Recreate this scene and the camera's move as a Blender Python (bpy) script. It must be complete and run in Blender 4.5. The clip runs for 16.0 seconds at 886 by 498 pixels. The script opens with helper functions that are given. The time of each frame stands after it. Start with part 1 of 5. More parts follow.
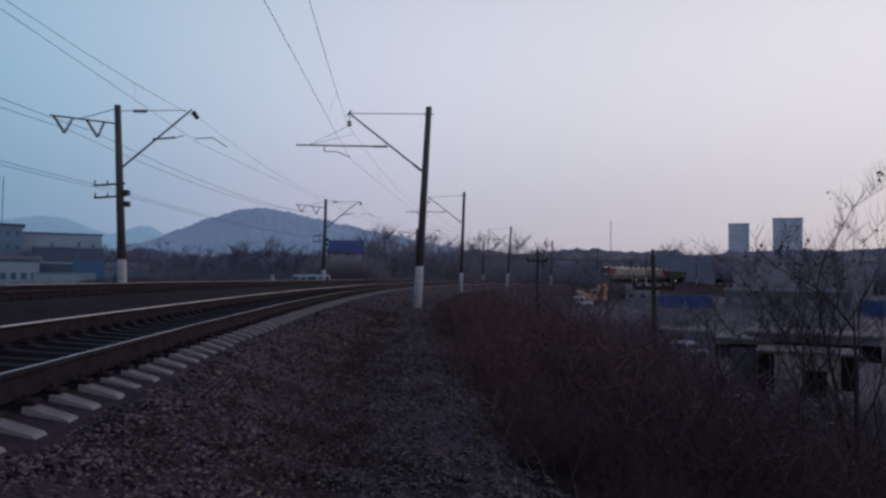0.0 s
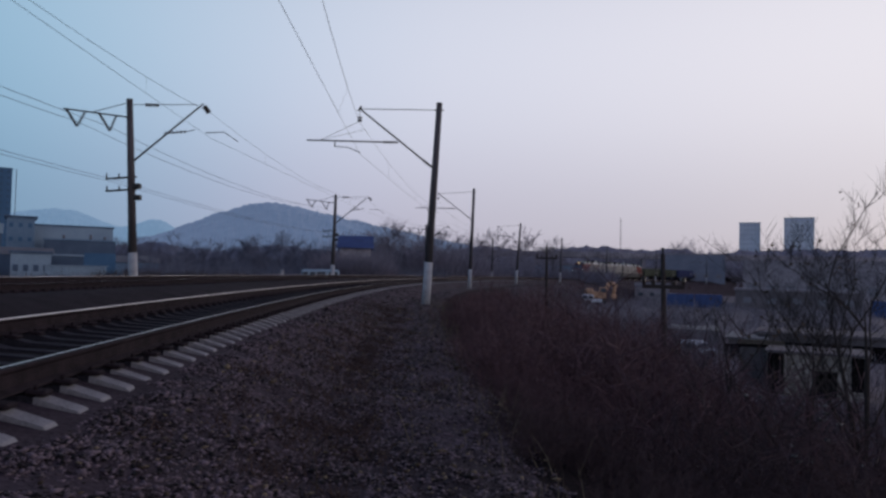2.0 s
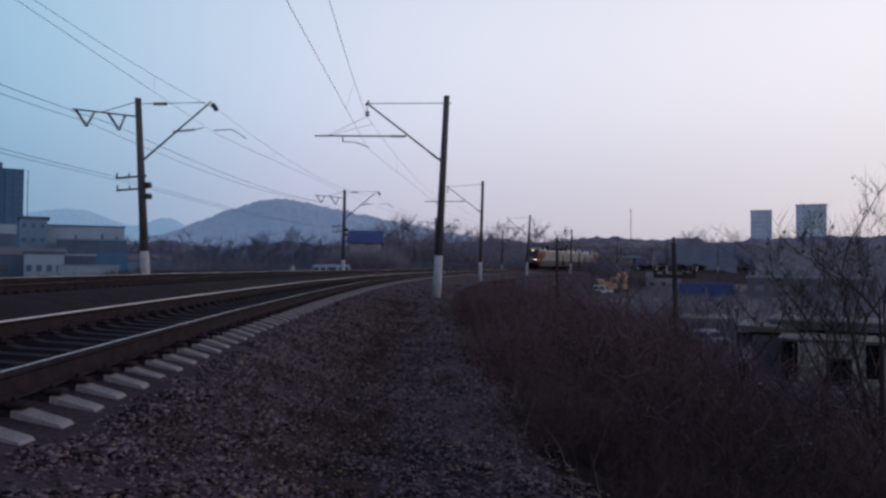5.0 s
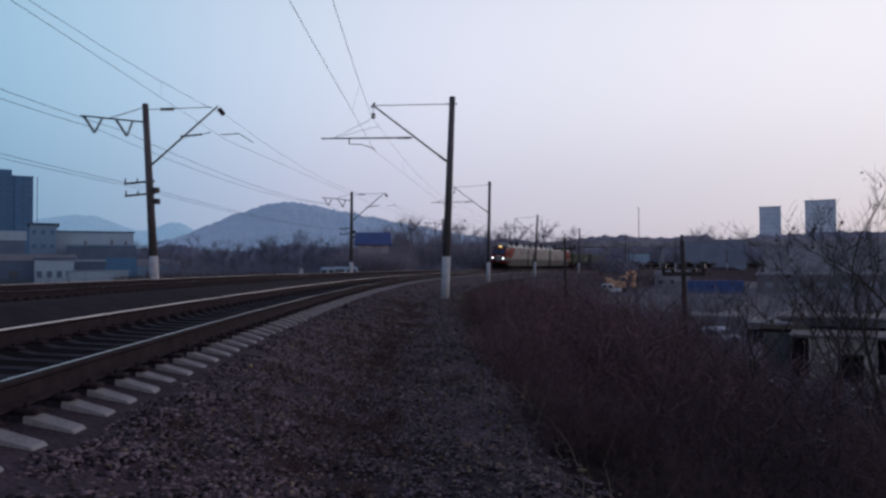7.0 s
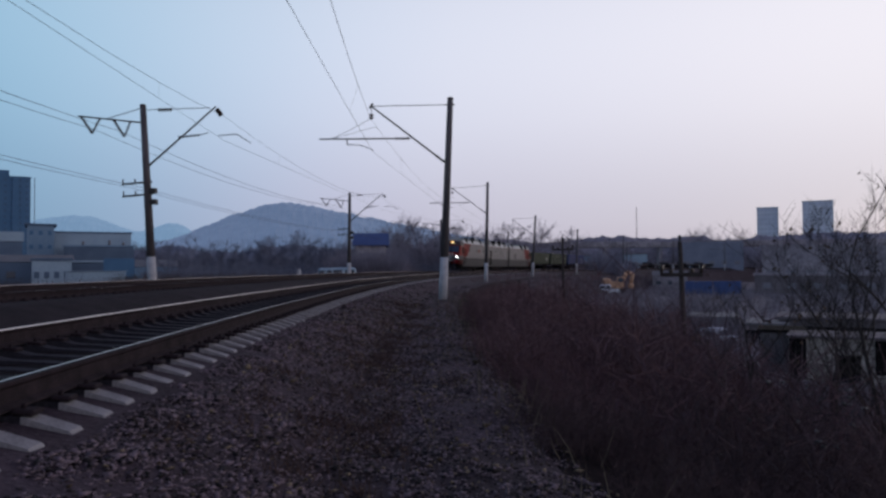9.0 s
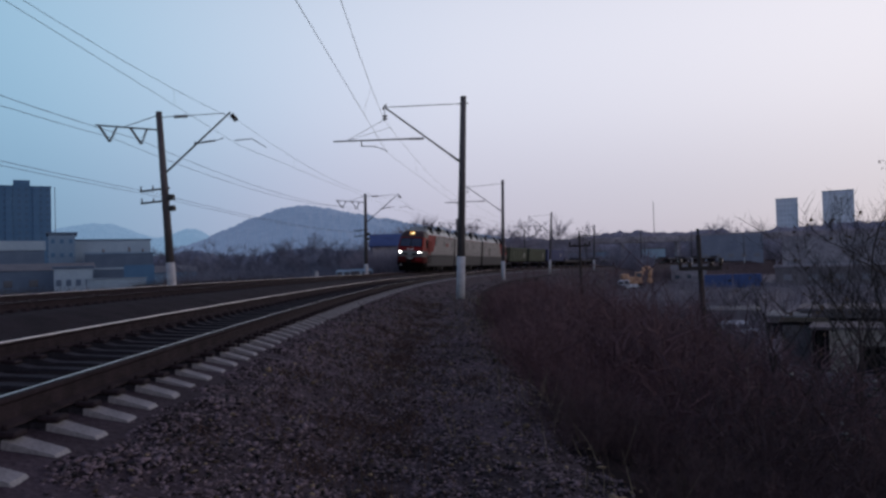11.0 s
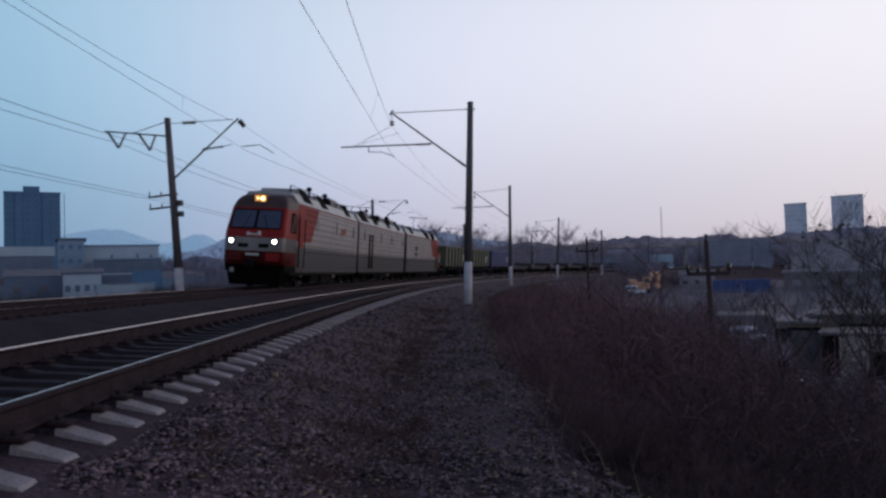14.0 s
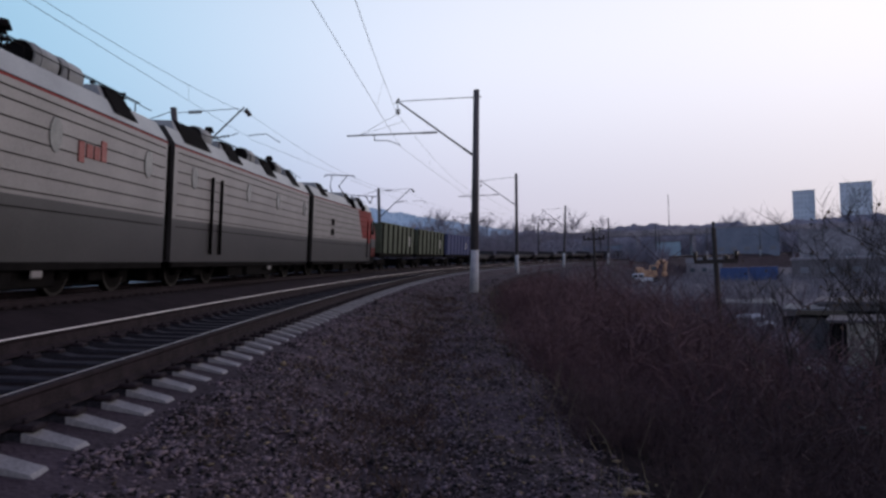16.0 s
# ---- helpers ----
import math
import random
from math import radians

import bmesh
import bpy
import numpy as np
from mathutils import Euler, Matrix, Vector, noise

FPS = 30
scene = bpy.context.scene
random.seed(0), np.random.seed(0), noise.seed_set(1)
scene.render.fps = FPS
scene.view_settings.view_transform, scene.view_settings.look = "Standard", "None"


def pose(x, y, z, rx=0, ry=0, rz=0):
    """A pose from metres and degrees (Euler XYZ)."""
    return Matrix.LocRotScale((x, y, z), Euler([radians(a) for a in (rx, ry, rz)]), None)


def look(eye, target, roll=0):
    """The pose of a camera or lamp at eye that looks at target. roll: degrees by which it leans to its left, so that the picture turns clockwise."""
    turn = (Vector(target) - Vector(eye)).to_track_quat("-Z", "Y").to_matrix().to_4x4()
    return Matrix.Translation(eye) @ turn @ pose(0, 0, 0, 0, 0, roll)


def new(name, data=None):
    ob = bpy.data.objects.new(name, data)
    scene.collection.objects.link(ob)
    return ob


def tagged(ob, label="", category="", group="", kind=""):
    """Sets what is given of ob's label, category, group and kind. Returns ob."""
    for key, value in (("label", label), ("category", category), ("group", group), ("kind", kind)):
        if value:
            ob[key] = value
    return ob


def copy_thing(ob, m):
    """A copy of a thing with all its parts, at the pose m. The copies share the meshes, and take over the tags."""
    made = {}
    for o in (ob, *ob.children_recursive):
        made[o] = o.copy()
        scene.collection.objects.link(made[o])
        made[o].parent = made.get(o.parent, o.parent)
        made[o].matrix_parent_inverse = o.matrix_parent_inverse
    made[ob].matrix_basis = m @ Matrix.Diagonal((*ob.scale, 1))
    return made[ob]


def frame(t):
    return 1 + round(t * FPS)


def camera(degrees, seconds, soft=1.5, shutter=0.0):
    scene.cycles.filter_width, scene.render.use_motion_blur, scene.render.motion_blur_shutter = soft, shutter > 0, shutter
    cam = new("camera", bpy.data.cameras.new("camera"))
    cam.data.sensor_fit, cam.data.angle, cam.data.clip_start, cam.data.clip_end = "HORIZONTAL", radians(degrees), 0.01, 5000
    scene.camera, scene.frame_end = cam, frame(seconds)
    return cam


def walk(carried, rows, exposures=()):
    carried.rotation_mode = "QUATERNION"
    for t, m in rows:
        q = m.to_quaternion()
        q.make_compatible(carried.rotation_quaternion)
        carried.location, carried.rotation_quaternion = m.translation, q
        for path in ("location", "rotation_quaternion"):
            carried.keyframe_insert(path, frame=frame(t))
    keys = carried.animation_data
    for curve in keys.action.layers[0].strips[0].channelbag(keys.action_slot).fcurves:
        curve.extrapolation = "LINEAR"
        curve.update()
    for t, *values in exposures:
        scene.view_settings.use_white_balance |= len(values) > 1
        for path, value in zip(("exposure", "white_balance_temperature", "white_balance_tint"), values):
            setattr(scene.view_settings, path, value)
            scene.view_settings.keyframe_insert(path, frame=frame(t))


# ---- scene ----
cam = camera(63.35, 16.0, soft=2.7, shutter=0.0)
EYE = 0.643
# seconds and the three turns of the hand-held camera, which stays on its spot
TURNS = [
    (0.0, 92.29, -0.79, -3.37), (0.5, 92.18, -0.93, -2.94), (1.0, 92.07, -1.05, -2.77), (1.5, 92.10, -1.01, -2.35),
    (2.0, 91.98, -1.39, -2.66), (2.5, 91.76, -0.97, -2.79), (3.0, 91.99, -0.80, -2.65), (3.5, 91.57, -0.58, -2.25),
    (4.0, 91.38, -0.61, -1.96), (6.5, 91.52, 0.17, -1.41), (7.0, 91.50, 0.35, -1.21), (7.5, 91.38, 0.32, -1.49),
    (8.0, 91.44, 0.46, -1.58), (8.5, 91.56, 0.28, -1.47), (11.0, 91.52, 1.65, -0.02), (11.5, 91.95, 2.04, 0.27),
    (12.0, 92.29, 2.13, 0.47), (12.5, 92.13, 1.94, 0.07), (13.0, 91.91, 1.83, 0.06), (13.5, 91.90, 1.65, 0.31),
    (14.0, 91.97, 1.67, 0.55), (14.5, 91.69, 1.53, 0.77), (15.0, 91.30, 1.54, 0.38), (15.5, 91.27, 1.59, 0.59),
    (16.0, 91.07, 1.84, 1.07)]
walk(cam, [(t, pose(0, 0, EYE, rx, ry, rz)) for t, rx, ry, rz in TURNS],
     exposures=[(0.0, 0.10), (3.5, 0.28), (7.0, 0.34), (11.0, 0.28), (12.5, 0.27), (14.5, 0.40), (16.0, 0.53)])

# ---- light: dusk, the sun just down beyond the yard ----
SUN_AZ, SUN_EL = 62.0, 7.0
sun = new("sun", bpy.data.lights.new("sun", "SUN"))
sun.data.energy, sun.data.angle, sun.data.color = 0.32, radians(16), (1.0, 0.93, 0.91)
sun.matrix_world = look((90, 50, 14), (0, 0, 0))
world = bpy.data.worlds.new("dusk_sky")
scene.world = world
world.use_nodes = True
wt = world.node_tree
wt.nodes.clear()


def ramp(tree, stops, source, interp="EASE"):
    r = tree.nodes.new("ShaderNodeValToRGB")
    r.color_ramp.interpolation = interp
    els = r.color_ramp.elements
    while len(els) < len(stops):
        els.new(0.5)
    for e, (at, col) in zip(els, stops):
        e.position, e.color = at, (*col, 1)
    tree.links.new(source, r.inputs[0])
    return r.outputs[0]


def mixed(tree, fac, a, b, kind="MIX"):
    m = tree.nodes.new("ShaderNodeMix")
    m.data_type, m.blend_type = "RGBA", kind
    for slot, val in ((0, fac), (6, a), (7, b)):
        if isinstance(val, bpy.types.NodeSocket):
            tree.links.new(val, m.inputs[slot])
        else:
            m.inputs[slot].default_value = val if slot == 0 else (*val, 1)
    return m.outputs[2]


def build_sky():
    co = wt.nodes.new("ShaderNodeTexCoord")
    sep = wt.nodes.new("ShaderNodeSeparateXYZ")
    wt.links.new(co.outputs["Generated"], sep.inputs[0])
    az = wt.nodes.new("ShaderNodeMapRange")
    az.inputs[1].default_value, az.inputs[2].default_value = -1.0, 1.0
    wt.links.new(sep.outputs[0], az.inputs[0])
    low = ramp(wt, [(0.0, (0.10, 0.20, 0.34)), (0.25, (0.165, 0.29, 0.44)), (0.33, (0.24, 0.325, 0.485)), (0.42, (0.40, 0.40, 0.55)), (0.52, (0.44, 0.415, 0.525)), (0.72, (0.48, 0.45, 0.53)), (1.0, (0.66, 0.58, 0.60))], az.outputs[0], "B_SPLINE")
    high = ramp(wt, [(0.0, (0.16, 0.34, 0.50)), (0.25, (0.31, 0.55, 0.73)), (0.40, (0.61, 0.705, 0.85)), (0.52, (0.74, 0.78, 0.90)), (0.72, (0.89, 0.86, 0.93)), (1.0, (0.98, 0.94, 0.95))], az.outputs[0], "B_SPLINE")
    rise = ramp(wt, [(0.0, (0, 0, 0)), (0.06, (0.0, 0.0, 0.0)), (0.20, (0.62, 0.62, 0.62)), (0.36, (1, 1, 1))], sep.outputs[2], "B_SPLINE")
    top = ramp(wt, [(0.0, (0, 0, 0)), (0.36, (0, 0, 0)), (0.66, (1, 1, 1))], sep.outputs[2], "B_SPLINE")
    colour = mixed(wt, rise, low, high)
    colour = mixed(wt, top, colour, (0.057, 0.060, 0.160))
    sky = wt.nodes.new("ShaderNodeTexSky")
    sky.sky_type, sky.sun_disc = "NISHITA", False
    sky.sun_elevation, sky.sun_rotation = radians(SUN_EL), radians(SUN_AZ)
    faint = wt.nodes.new("ShaderNodeVectorMath")
    faint.operation = "SCALE"
    faint.inputs[3].default_value = 0.06
    wt.links.new(sky.outputs[0], faint.inputs[0])
    colour = mixed(wt, 0.1, colour, faint.outputs[0])
    bg = wt.nodes.new("ShaderNodeBackground")
    out = wt.nodes.new("ShaderNodeOutputWorld")
    wt.links.new(colour, bg.inputs[0])
    wt.links.new(bg.outputs[0], out.inputs[0])


build_sky()


# ---- materials ----
def surface(name, dark, light, scale=3.0, rough=0.85, metal=0.0, bump=0.2, fine=40.0, island=0.0, spec=0.3, stretch=(1, 1, 1)):
    """A worn surface: two scales of noise between two colours, fine relief, and some change from piece to piece."""
    m = bpy.data.materials.new(name)
    m.use_nodes = True
    t = m.node_tree
    b = t.nodes["Principled BSDF"]
    co = t.nodes.new("ShaderNodeTexCoord")
    mp = t.nodes.new("ShaderNodeMapping")
    mp.inputs["Scale"].default_value = stretch
    t.links.new(co.outputs["Object"], mp.inputs[0])
    big = t.nodes.new("ShaderNodeTexNoise")
    big.inputs["Scale"].default_value, big.inputs["Detail"].default_value = scale, 5
    small = t.nodes.new("ShaderNodeTexNoise")
    small.inputs["Scale"].default_value, small.inputs["Detail"].default_value = fine, 4
    for n in (big, small):
        t.links.new(mp.outputs[0], n.inputs["Vector"])
    blend = t.nodes.new("ShaderNodeMath")
    blend.operation = "MULTIPLY_ADD"
    blend.inputs[1].default_value = 0.45
    t.links.new(small.outputs[0], blend.inputs[0])
    half = t.nodes.new("ShaderNodeMath")
    half.operation = "MULTIPLY"
    half.inputs[1].default_value = 0.55
    t.links.new(big.outputs[0], half.inputs[0])
    t.links.new(half.outputs[0], blend.inputs[2])
    fac = blend.outputs[0]
    if island:
        geo = t.nodes.new("ShaderNodeNewGeometry")
        per = t.nodes.new("ShaderNodeMath")
        per.operation = "MULTIPLY_ADD"
        per.inputs[1].default_value = island
        t.links.new(geo.outputs["Random Per Island"], per.inputs[0])
        shift = t.nodes.new("ShaderNodeMath")
        shift.operation = "ADD"
        shift.inputs[1].default_value = -island * 0.5
        t.links.new(fac, shift.inputs[0])
        t.links.new(shift.outputs[0], per.inputs[2])
        fac = per.outputs[0]
    col = ramp(t, [(0.32, dark), (0.68, light)], fac, "LINEAR")
    t.links.new(col, b.inputs["Base Color"])
    b.inputs["Roughness"].default_value, b.inputs["Metallic"].default_value = rough, metal
    b.inputs["Specular IOR Level"].default_value = spec
    if bump:
        bp = t.nodes.new("ShaderNodeBump")
        bp.inputs["Strength"].default_value, bp.inputs["Distance"].default_value = bump, 0.02
        t.links.new(small.outputs[0], bp.inputs["Height"])
        t.links.new(bp.outputs[0], b.inputs["Normal"])
    return m


def glow(name, colour, strength):
    m = bpy.data.materials.new(name)
    m.use_nodes = True
    b = m.node_tree.nodes["Principled BSDF"]
    b.inputs["Base Color"].default_value = (*colour, 1)
    b.inputs["Emission Color"].default_value = (*colour, 1)
    b.inputs["Emission Strength"].default_value = strength
    return m


BALLAST = surface("ballast_gravel", (0.0160, 0.0118, 0.0150), (0.0780, 0.0580, 0.0745), 0.9, 0.95, 0, 0.8, 26, spec=0.12)
STONE = surface("ballast_stone", (0.0085, 0.0065, 0.0082), (0.166, 0.126, 0.155), 0.9, 0.9, 0, 0.3, 60, island=0.9)
LITTER = surface("dry_litter", (0.05, 0.035, 0.022), (0.22, 0.17, 0.12), 9, 0.9, 0, 0.1, 60, island=0.8)
SOIL = surface("near_black_bed_ground", (0.0058, 0.0044, 0.0056), (0.0205, 0.0148, 0.0182), 1.8, 0.95, 0, 0.8, 22, spec=0.04)
# yard ground lightened by the haze over it, put into the colour
EARTH = surface("hazed_yard_earth", (0.085, 0.072, 0.088), (0.190, 0.162, 0.190), 0.05, 0.95, 0, 0.4, 1.5)
STAINED = surface("oil_stained_sleeper", (0.012, 0.0115, 0.016), (0.045, 0.043, 0.056), 5, 0.9, 0, 0.3, 40, spec=0.08)
CINDER = surface("dark_cinder_ballast", (0.0105, 0.0079, 0.0102), (0.0395, 0.0290, 0.0365), 1.4, 0.95, 0, 0.8, 24, spec=0.08)
WEED = surface("dead_brown_weeds", (0.030, 0.018, 0.018), (0.095, 0.058, 0.052), 3, 0.95, 0, 0, 20, island=0.4)
CONCRETE = surface("sleeper_concrete", (0.115, 0.113, 0.128), (0.275, 0.267, 0.290), 4, 0.85, 0, 0.3, 50)
RUST = surface("rusty_steel", (0.0105, 0.0080, 0.0105), (0.0370, 0.0270, 0.0335), 6, 0.9, 0.0, 0.3, 60, spec=0.1)
RAILTOP = surface("polished_rail_head", (0.82, 0.70, 0.66), (0.96, 0.84, 0.80), 5, 0.36, 1.0, 0.05, 70)
POLE = surface("weathered_pole_concrete", (0.050, 0.045, 0.050), (0.125, 0.112, 0.122), 1.5, 0.9, 0, 0.3, 30, stretch=(1, 1, 0.2))
WHITEWASH = surface("whitewash", (0.24, 0.24, 0.27), (0.48, 0.48, 0.525), 3, 0.9, 0, 0.2, 40)
STEEL = surface("dark_galvanised_steel", (0.03, 0.03, 0.032), (0.08, 0.078, 0.08), 5, 0.6, 0.4, 0.1, 50)
WIRE = surface("weathered_copper_wire", (0.022, 0.021, 0.023), (0.05, 0.048, 0.05), 5, 0.7, 0.0, 0, 50)
GLAZE = surface("brown_insulator_glaze", (0.02, 0.014, 0.012), (0.05, 0.035, 0.03), 8, 0.25, 0, 0, 40)
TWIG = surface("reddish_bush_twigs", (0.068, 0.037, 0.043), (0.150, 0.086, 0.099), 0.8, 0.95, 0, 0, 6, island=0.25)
# darker copy of the twig colour: shade low in the brush
SHADETWIG = surface("shaded_brushwood", (0.038, 0.0235, 0.0268), (0.096, 0.060, 0.0665), 0.8, 0.95, 0, 0, 6, island=0.3)
BARK = surface("grey_brown_bark", (0.020, 0.016, 0.016), (0.055, 0.044, 0.042), 4, 0.95, 0, 0.3, 40)
# tree and scrub colours with haze put in, paler than the near twigs
FARTWIG = surface("hazed_tree_twigs", (0.140, 0.126, 0.165), (0.26, 0.232, 0.288), 1, 0.95, 0, 0, 8, island=0.5)
HAZETWIG = surface("hazed_scrub_twigs", (0.16, 0.138, 0.158), (0.31, 0.265, 0.30), 1, 0.95, 0, 0, 8, island=0.5)
DIMTWIG = surface("lightly_hazed_scrub_twigs", (0.100, 0.080, 0.095), (0.220, 0.175, 0.205), 1, 0.95, 0, 0, 8, island=0.5)
BLUETWIG = surface("haze_blue_twigs", (0.085, 0.090, 0.132), (0.175, 0.182, 0.245), 1, 0.95, 0, 0, 8, island=0.5)
LEAF = surface("withered_leaves", (0.03, 0.02, 0.014), (0.08, 0.05, 0.03), 5, 0.9, 0, 0, 30, island=0.7)
HILLWOOD = surface("wooded_hillside_haze_glow", (0.05, 0.06, 0.085), (0.10, 0.115, 0.15), 0.012, 1.0, 0, 0, 0.08)
hb = HILLWOOD.node_tree.nodes["Principled BSDF"]  # emission paints the haze of the evening air onto the backdrop hills
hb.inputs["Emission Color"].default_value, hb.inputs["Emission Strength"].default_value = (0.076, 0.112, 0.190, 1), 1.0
# stronger haze glow for the farther ridge
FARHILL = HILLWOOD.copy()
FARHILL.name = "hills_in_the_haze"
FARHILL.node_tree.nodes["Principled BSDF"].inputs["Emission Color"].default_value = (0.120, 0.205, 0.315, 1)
# the woods carry distance haze in their base colours
WOODSBLUE = surface("haze_blue_woods", (0.085, 0.100, 0.150), (0.175, 0.195, 0.270), 0.09, 1.0, 0, 0.6, 0.6)
WOODS = surface("hazed_leafless_woods", (0.15, 0.145, 0.19), (0.29, 0.27, 0.33), 0.06, 1.0, 0, 0.6, 0.6)


# ---- mesh helpers ----
def link_mesh(name, bm, mats, parent=None, label=""):
    me = bpy.data.meshes.new(name)
    bm.to_mesh(me)
    bm.free()
    for m in (mats if isinstance(mats, (list, tuple)) else [mats]):
        me.materials.append(m)
    ob = new(name, me)
    if parent is not None:
        ob.parent = parent
    if label:
        ob["label"] = label
    return ob


def part(name, bm, material, parent, label=""):
    return link_mesh(name, bm, material, parent, label)


def raw(name, verts, faces, mats, parent=None, index=None, smooth=False):
    me = bpy.data.meshes.new(name)
    me.from_pydata([tuple(v) for v in verts], [], [tuple(f) for f in faces])
    for m in (mats if isinstance(mats, (list, tuple)) else [mats]):
        me.materials.append(m)
    if index is not None:
        me.polygons.foreach_set("material_index", index)
    if smooth:
        me.polygons.foreach_set("use_smooth", [True] * len(me.polygons))
    me.update()
    ob = new(name, me)
    if parent is not None:
        ob.parent = parent
    return ob


def block(bm, x0, x1, y0, y1, z0, z1, bevel=0.0, mi=0, m=None):
    """A bevelled box into bm."""
    r = bmesh.ops.create_cube(bm, size=1.0)
    vs = r["verts"]
    for v in vs:
        v.co = Vector(((x0 + x1) / 2 + v.co.x * (x1 - x0), (y0 + y1) / 2 + v.co.y * (y1 - y0), (z0 + z1) / 2 + v.co.z * (z1 - z0)))
    faces = {f for v in vs for f in v.link_faces}
    for f in faces:
        f.material_index = mi
    if bevel:
        es = list({e for v in vs for e in v.link_edges})
        g = bmesh.ops.bevel(bm, geom=es, offset=bevel, segments=1, affect="EDGES")
        vs = list({v for f in g["faces"] for v in f.verts} | {v for v in vs if v.is_valid})
        for v in vs:
            for f in v.link_faces:
                f.material_index = mi
    if m is not None:
        for v in vs:
            v.co = m @ v.co
    return vs


def rod(bm, a, b, r0, r1=None, n=6, mi=0, caps=True):
    """A tapered round bar from a to b."""
    a, b = Vector(a), Vector(b)
    r1 = r0 if r1 is None else r1
    d = (b - a).normalized()
    u = d.orthogonal().normalized()
    w = d.cross(u)
    rings = []
    for p, r in ((a, r0), (b, r1)):
        rings.append([bm.verts.new(p + (u * math.cos(2 * math.pi * i / n) + w * math.sin(2 * math.pi * i / n)) * r) for i in range(n)])
    for i in range(n):
        f = bm.faces.new((rings[0][i], rings[0][(i + 1) % n], rings[1][(i + 1) % n], rings[1][i]))
        f.material_index, f.smooth = mi, n > 4
    if caps:
        for ring in (rings[0][::-1], rings[1]):
            bm.faces.new(ring).material_index = mi


def thing(name, label, category, group="", at=None, kind=""):
    ob = tagged(new(name), label, category, group, kind)
    if at is not None:
        ob.matrix_basis = at
    return ob


def polar(az, d, z=0.0):
    return Vector((d * math.sin(radians(az)), d * math.cos(radians(az)), z))


# ---- the line: a right-hand curve of about 350 m, two tracks ----
PX, PPSI = -3.245, radians(-2.90)
STEP = 0.5
SS = np.arange(-60, 620, STEP)
KK = np.interp(SS, [0, 60, 130, 260], [0.0032, 0.0031, 0.0028, 0.0028])
TH = np.cumsum(KK) * STEP
TH += PPSI - np.interp(0, SS, TH)
CX = np.cumsum(np.sin(TH)) * STEP
CY = np.cumsum(np.cos(TH)) * STEP
CX += PX - np.interp(0, SS, CX)
CY -= np.interp(0, SS, CY)
FAR, FARZ, CANT, FARCANT = 6.59, 0.210, 0.095, 0.1115


def line(s, off=0.0, z=0.0):
    """A point abreast of the chainage s, off metres to the left of the near track's axis."""
    h = np.interp(s, SS, TH)
    return Vector((np.interp(s, SS, CX) - math.cos(h) * off, np.interp(s, SS, CY) + math.sin(h) * off, z + 0.0004 * s))


def heading(s):
    return float(np.interp(s, SS, TH))


def sweep(rows_s, profile, closed=False):
    """Vertices and faces of a profile [(off, z)] drawn along the line."""
    verts, faces = [], []
    n = len(profile)
    for s in rows_s:
        for o, z in profile:
            verts.append(line(s, o, z))
    m = n if closed else n - 1
    for i in range(len(rows_s) - 1):
        for j in range(m):
            k = (j + 1) % n
            faces.append((i * n + j, i * n + k, (i + 1) * n + k, (i + 1) * n + j))
    if closed:
        faces.append(tuple(range(n)))
        faces.append(tuple(range((len(rows_s) - 1) * n, len(rows_s) * n))[::-1])
    return verts, faces


BED = [(-13.5, -5.6), (-12.0, -5.1), (-8.0, -2.9), (-5.6, -1.45), (-4.8, -1.05), (-4.2, -0.93), (-3.2, -0.90), (-2.75, -0.84), (-2.2, -0.63), (-1.72, -0.455), (-1.45, -0.398), (-1.28, -0.380),
       (-1.1, -0.333), (-0.8, -0.279), (-0.5, -0.275), (0.0, -0.246), (0.5, -0.226), (0.95, -0.215), (1.4, -0.18), (1.8, -0.22), (2.6, -0.50), (3.2, -0.52), (3.9, -0.40), (4.9, -0.085), (5.2, -0.055), (6.6, -0.025), (8.0, 0.035), (8.3, 0.015),
       (9.2, -0.05), (10.8, -0.1), (12.0, -0.5), (14.0, -1.6), (16.0, -1.9)]


def bed_z(off):
    return float(np.interp(off, [b[0] for b in BED], [b[1] for b in BED]))


def build_bed():
    rows_s = list(np.arange(-12, 30, 0.3)) + list(np.arange(30, 100, 1.0)) + list(np.arange(100, 520, 4.0))
    offs = sorted(set(np.round(np.concatenate([np.arange(-13.5, -5, 0.5), np.arange(-5, -1.2, 0.2), np.arange(-1.2, 4.4, 0.35), np.arange(4.4, 16.1, 0.6), [16.0, -2.75, -1.72, 1.4, 4.9]]), 2)))
    n = len(offs)
    verts = []
    for s in rows_s:
        for o in offs:
            z = bed_z(o)
            p = line(s, o, 0)
            rough = 0.05 if -13 < o < -1.6 else 0.02
            z += rough * noise.noise((p.x * 2.1, p.y * 2.1, 0)) + rough * 1.6 * noise.noise((p.x * 0.5, p.y * 0.5, 3)) * (1 if o < -1.9 else 0.2)
            verts.append((p.x, p.y, p.z + z))
    faces = [(i * n + j, i * n + j + 1, (i + 1) * n + j + 1, (i + 1) * n + j) for i in range(len(rows_s) - 1) for j in range(n - 1)]
    # darkest ground on the outer banks and between sleepers, cinder between the tracks
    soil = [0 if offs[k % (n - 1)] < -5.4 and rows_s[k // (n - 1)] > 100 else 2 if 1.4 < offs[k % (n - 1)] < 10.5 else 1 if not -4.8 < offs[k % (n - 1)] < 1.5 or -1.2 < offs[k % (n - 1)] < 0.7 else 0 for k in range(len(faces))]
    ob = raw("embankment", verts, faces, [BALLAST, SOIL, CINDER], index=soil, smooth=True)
    tagged(ob, "dark brown gravel embankment carrying the railway, trodden shoulder", "embankment", kind="structure")


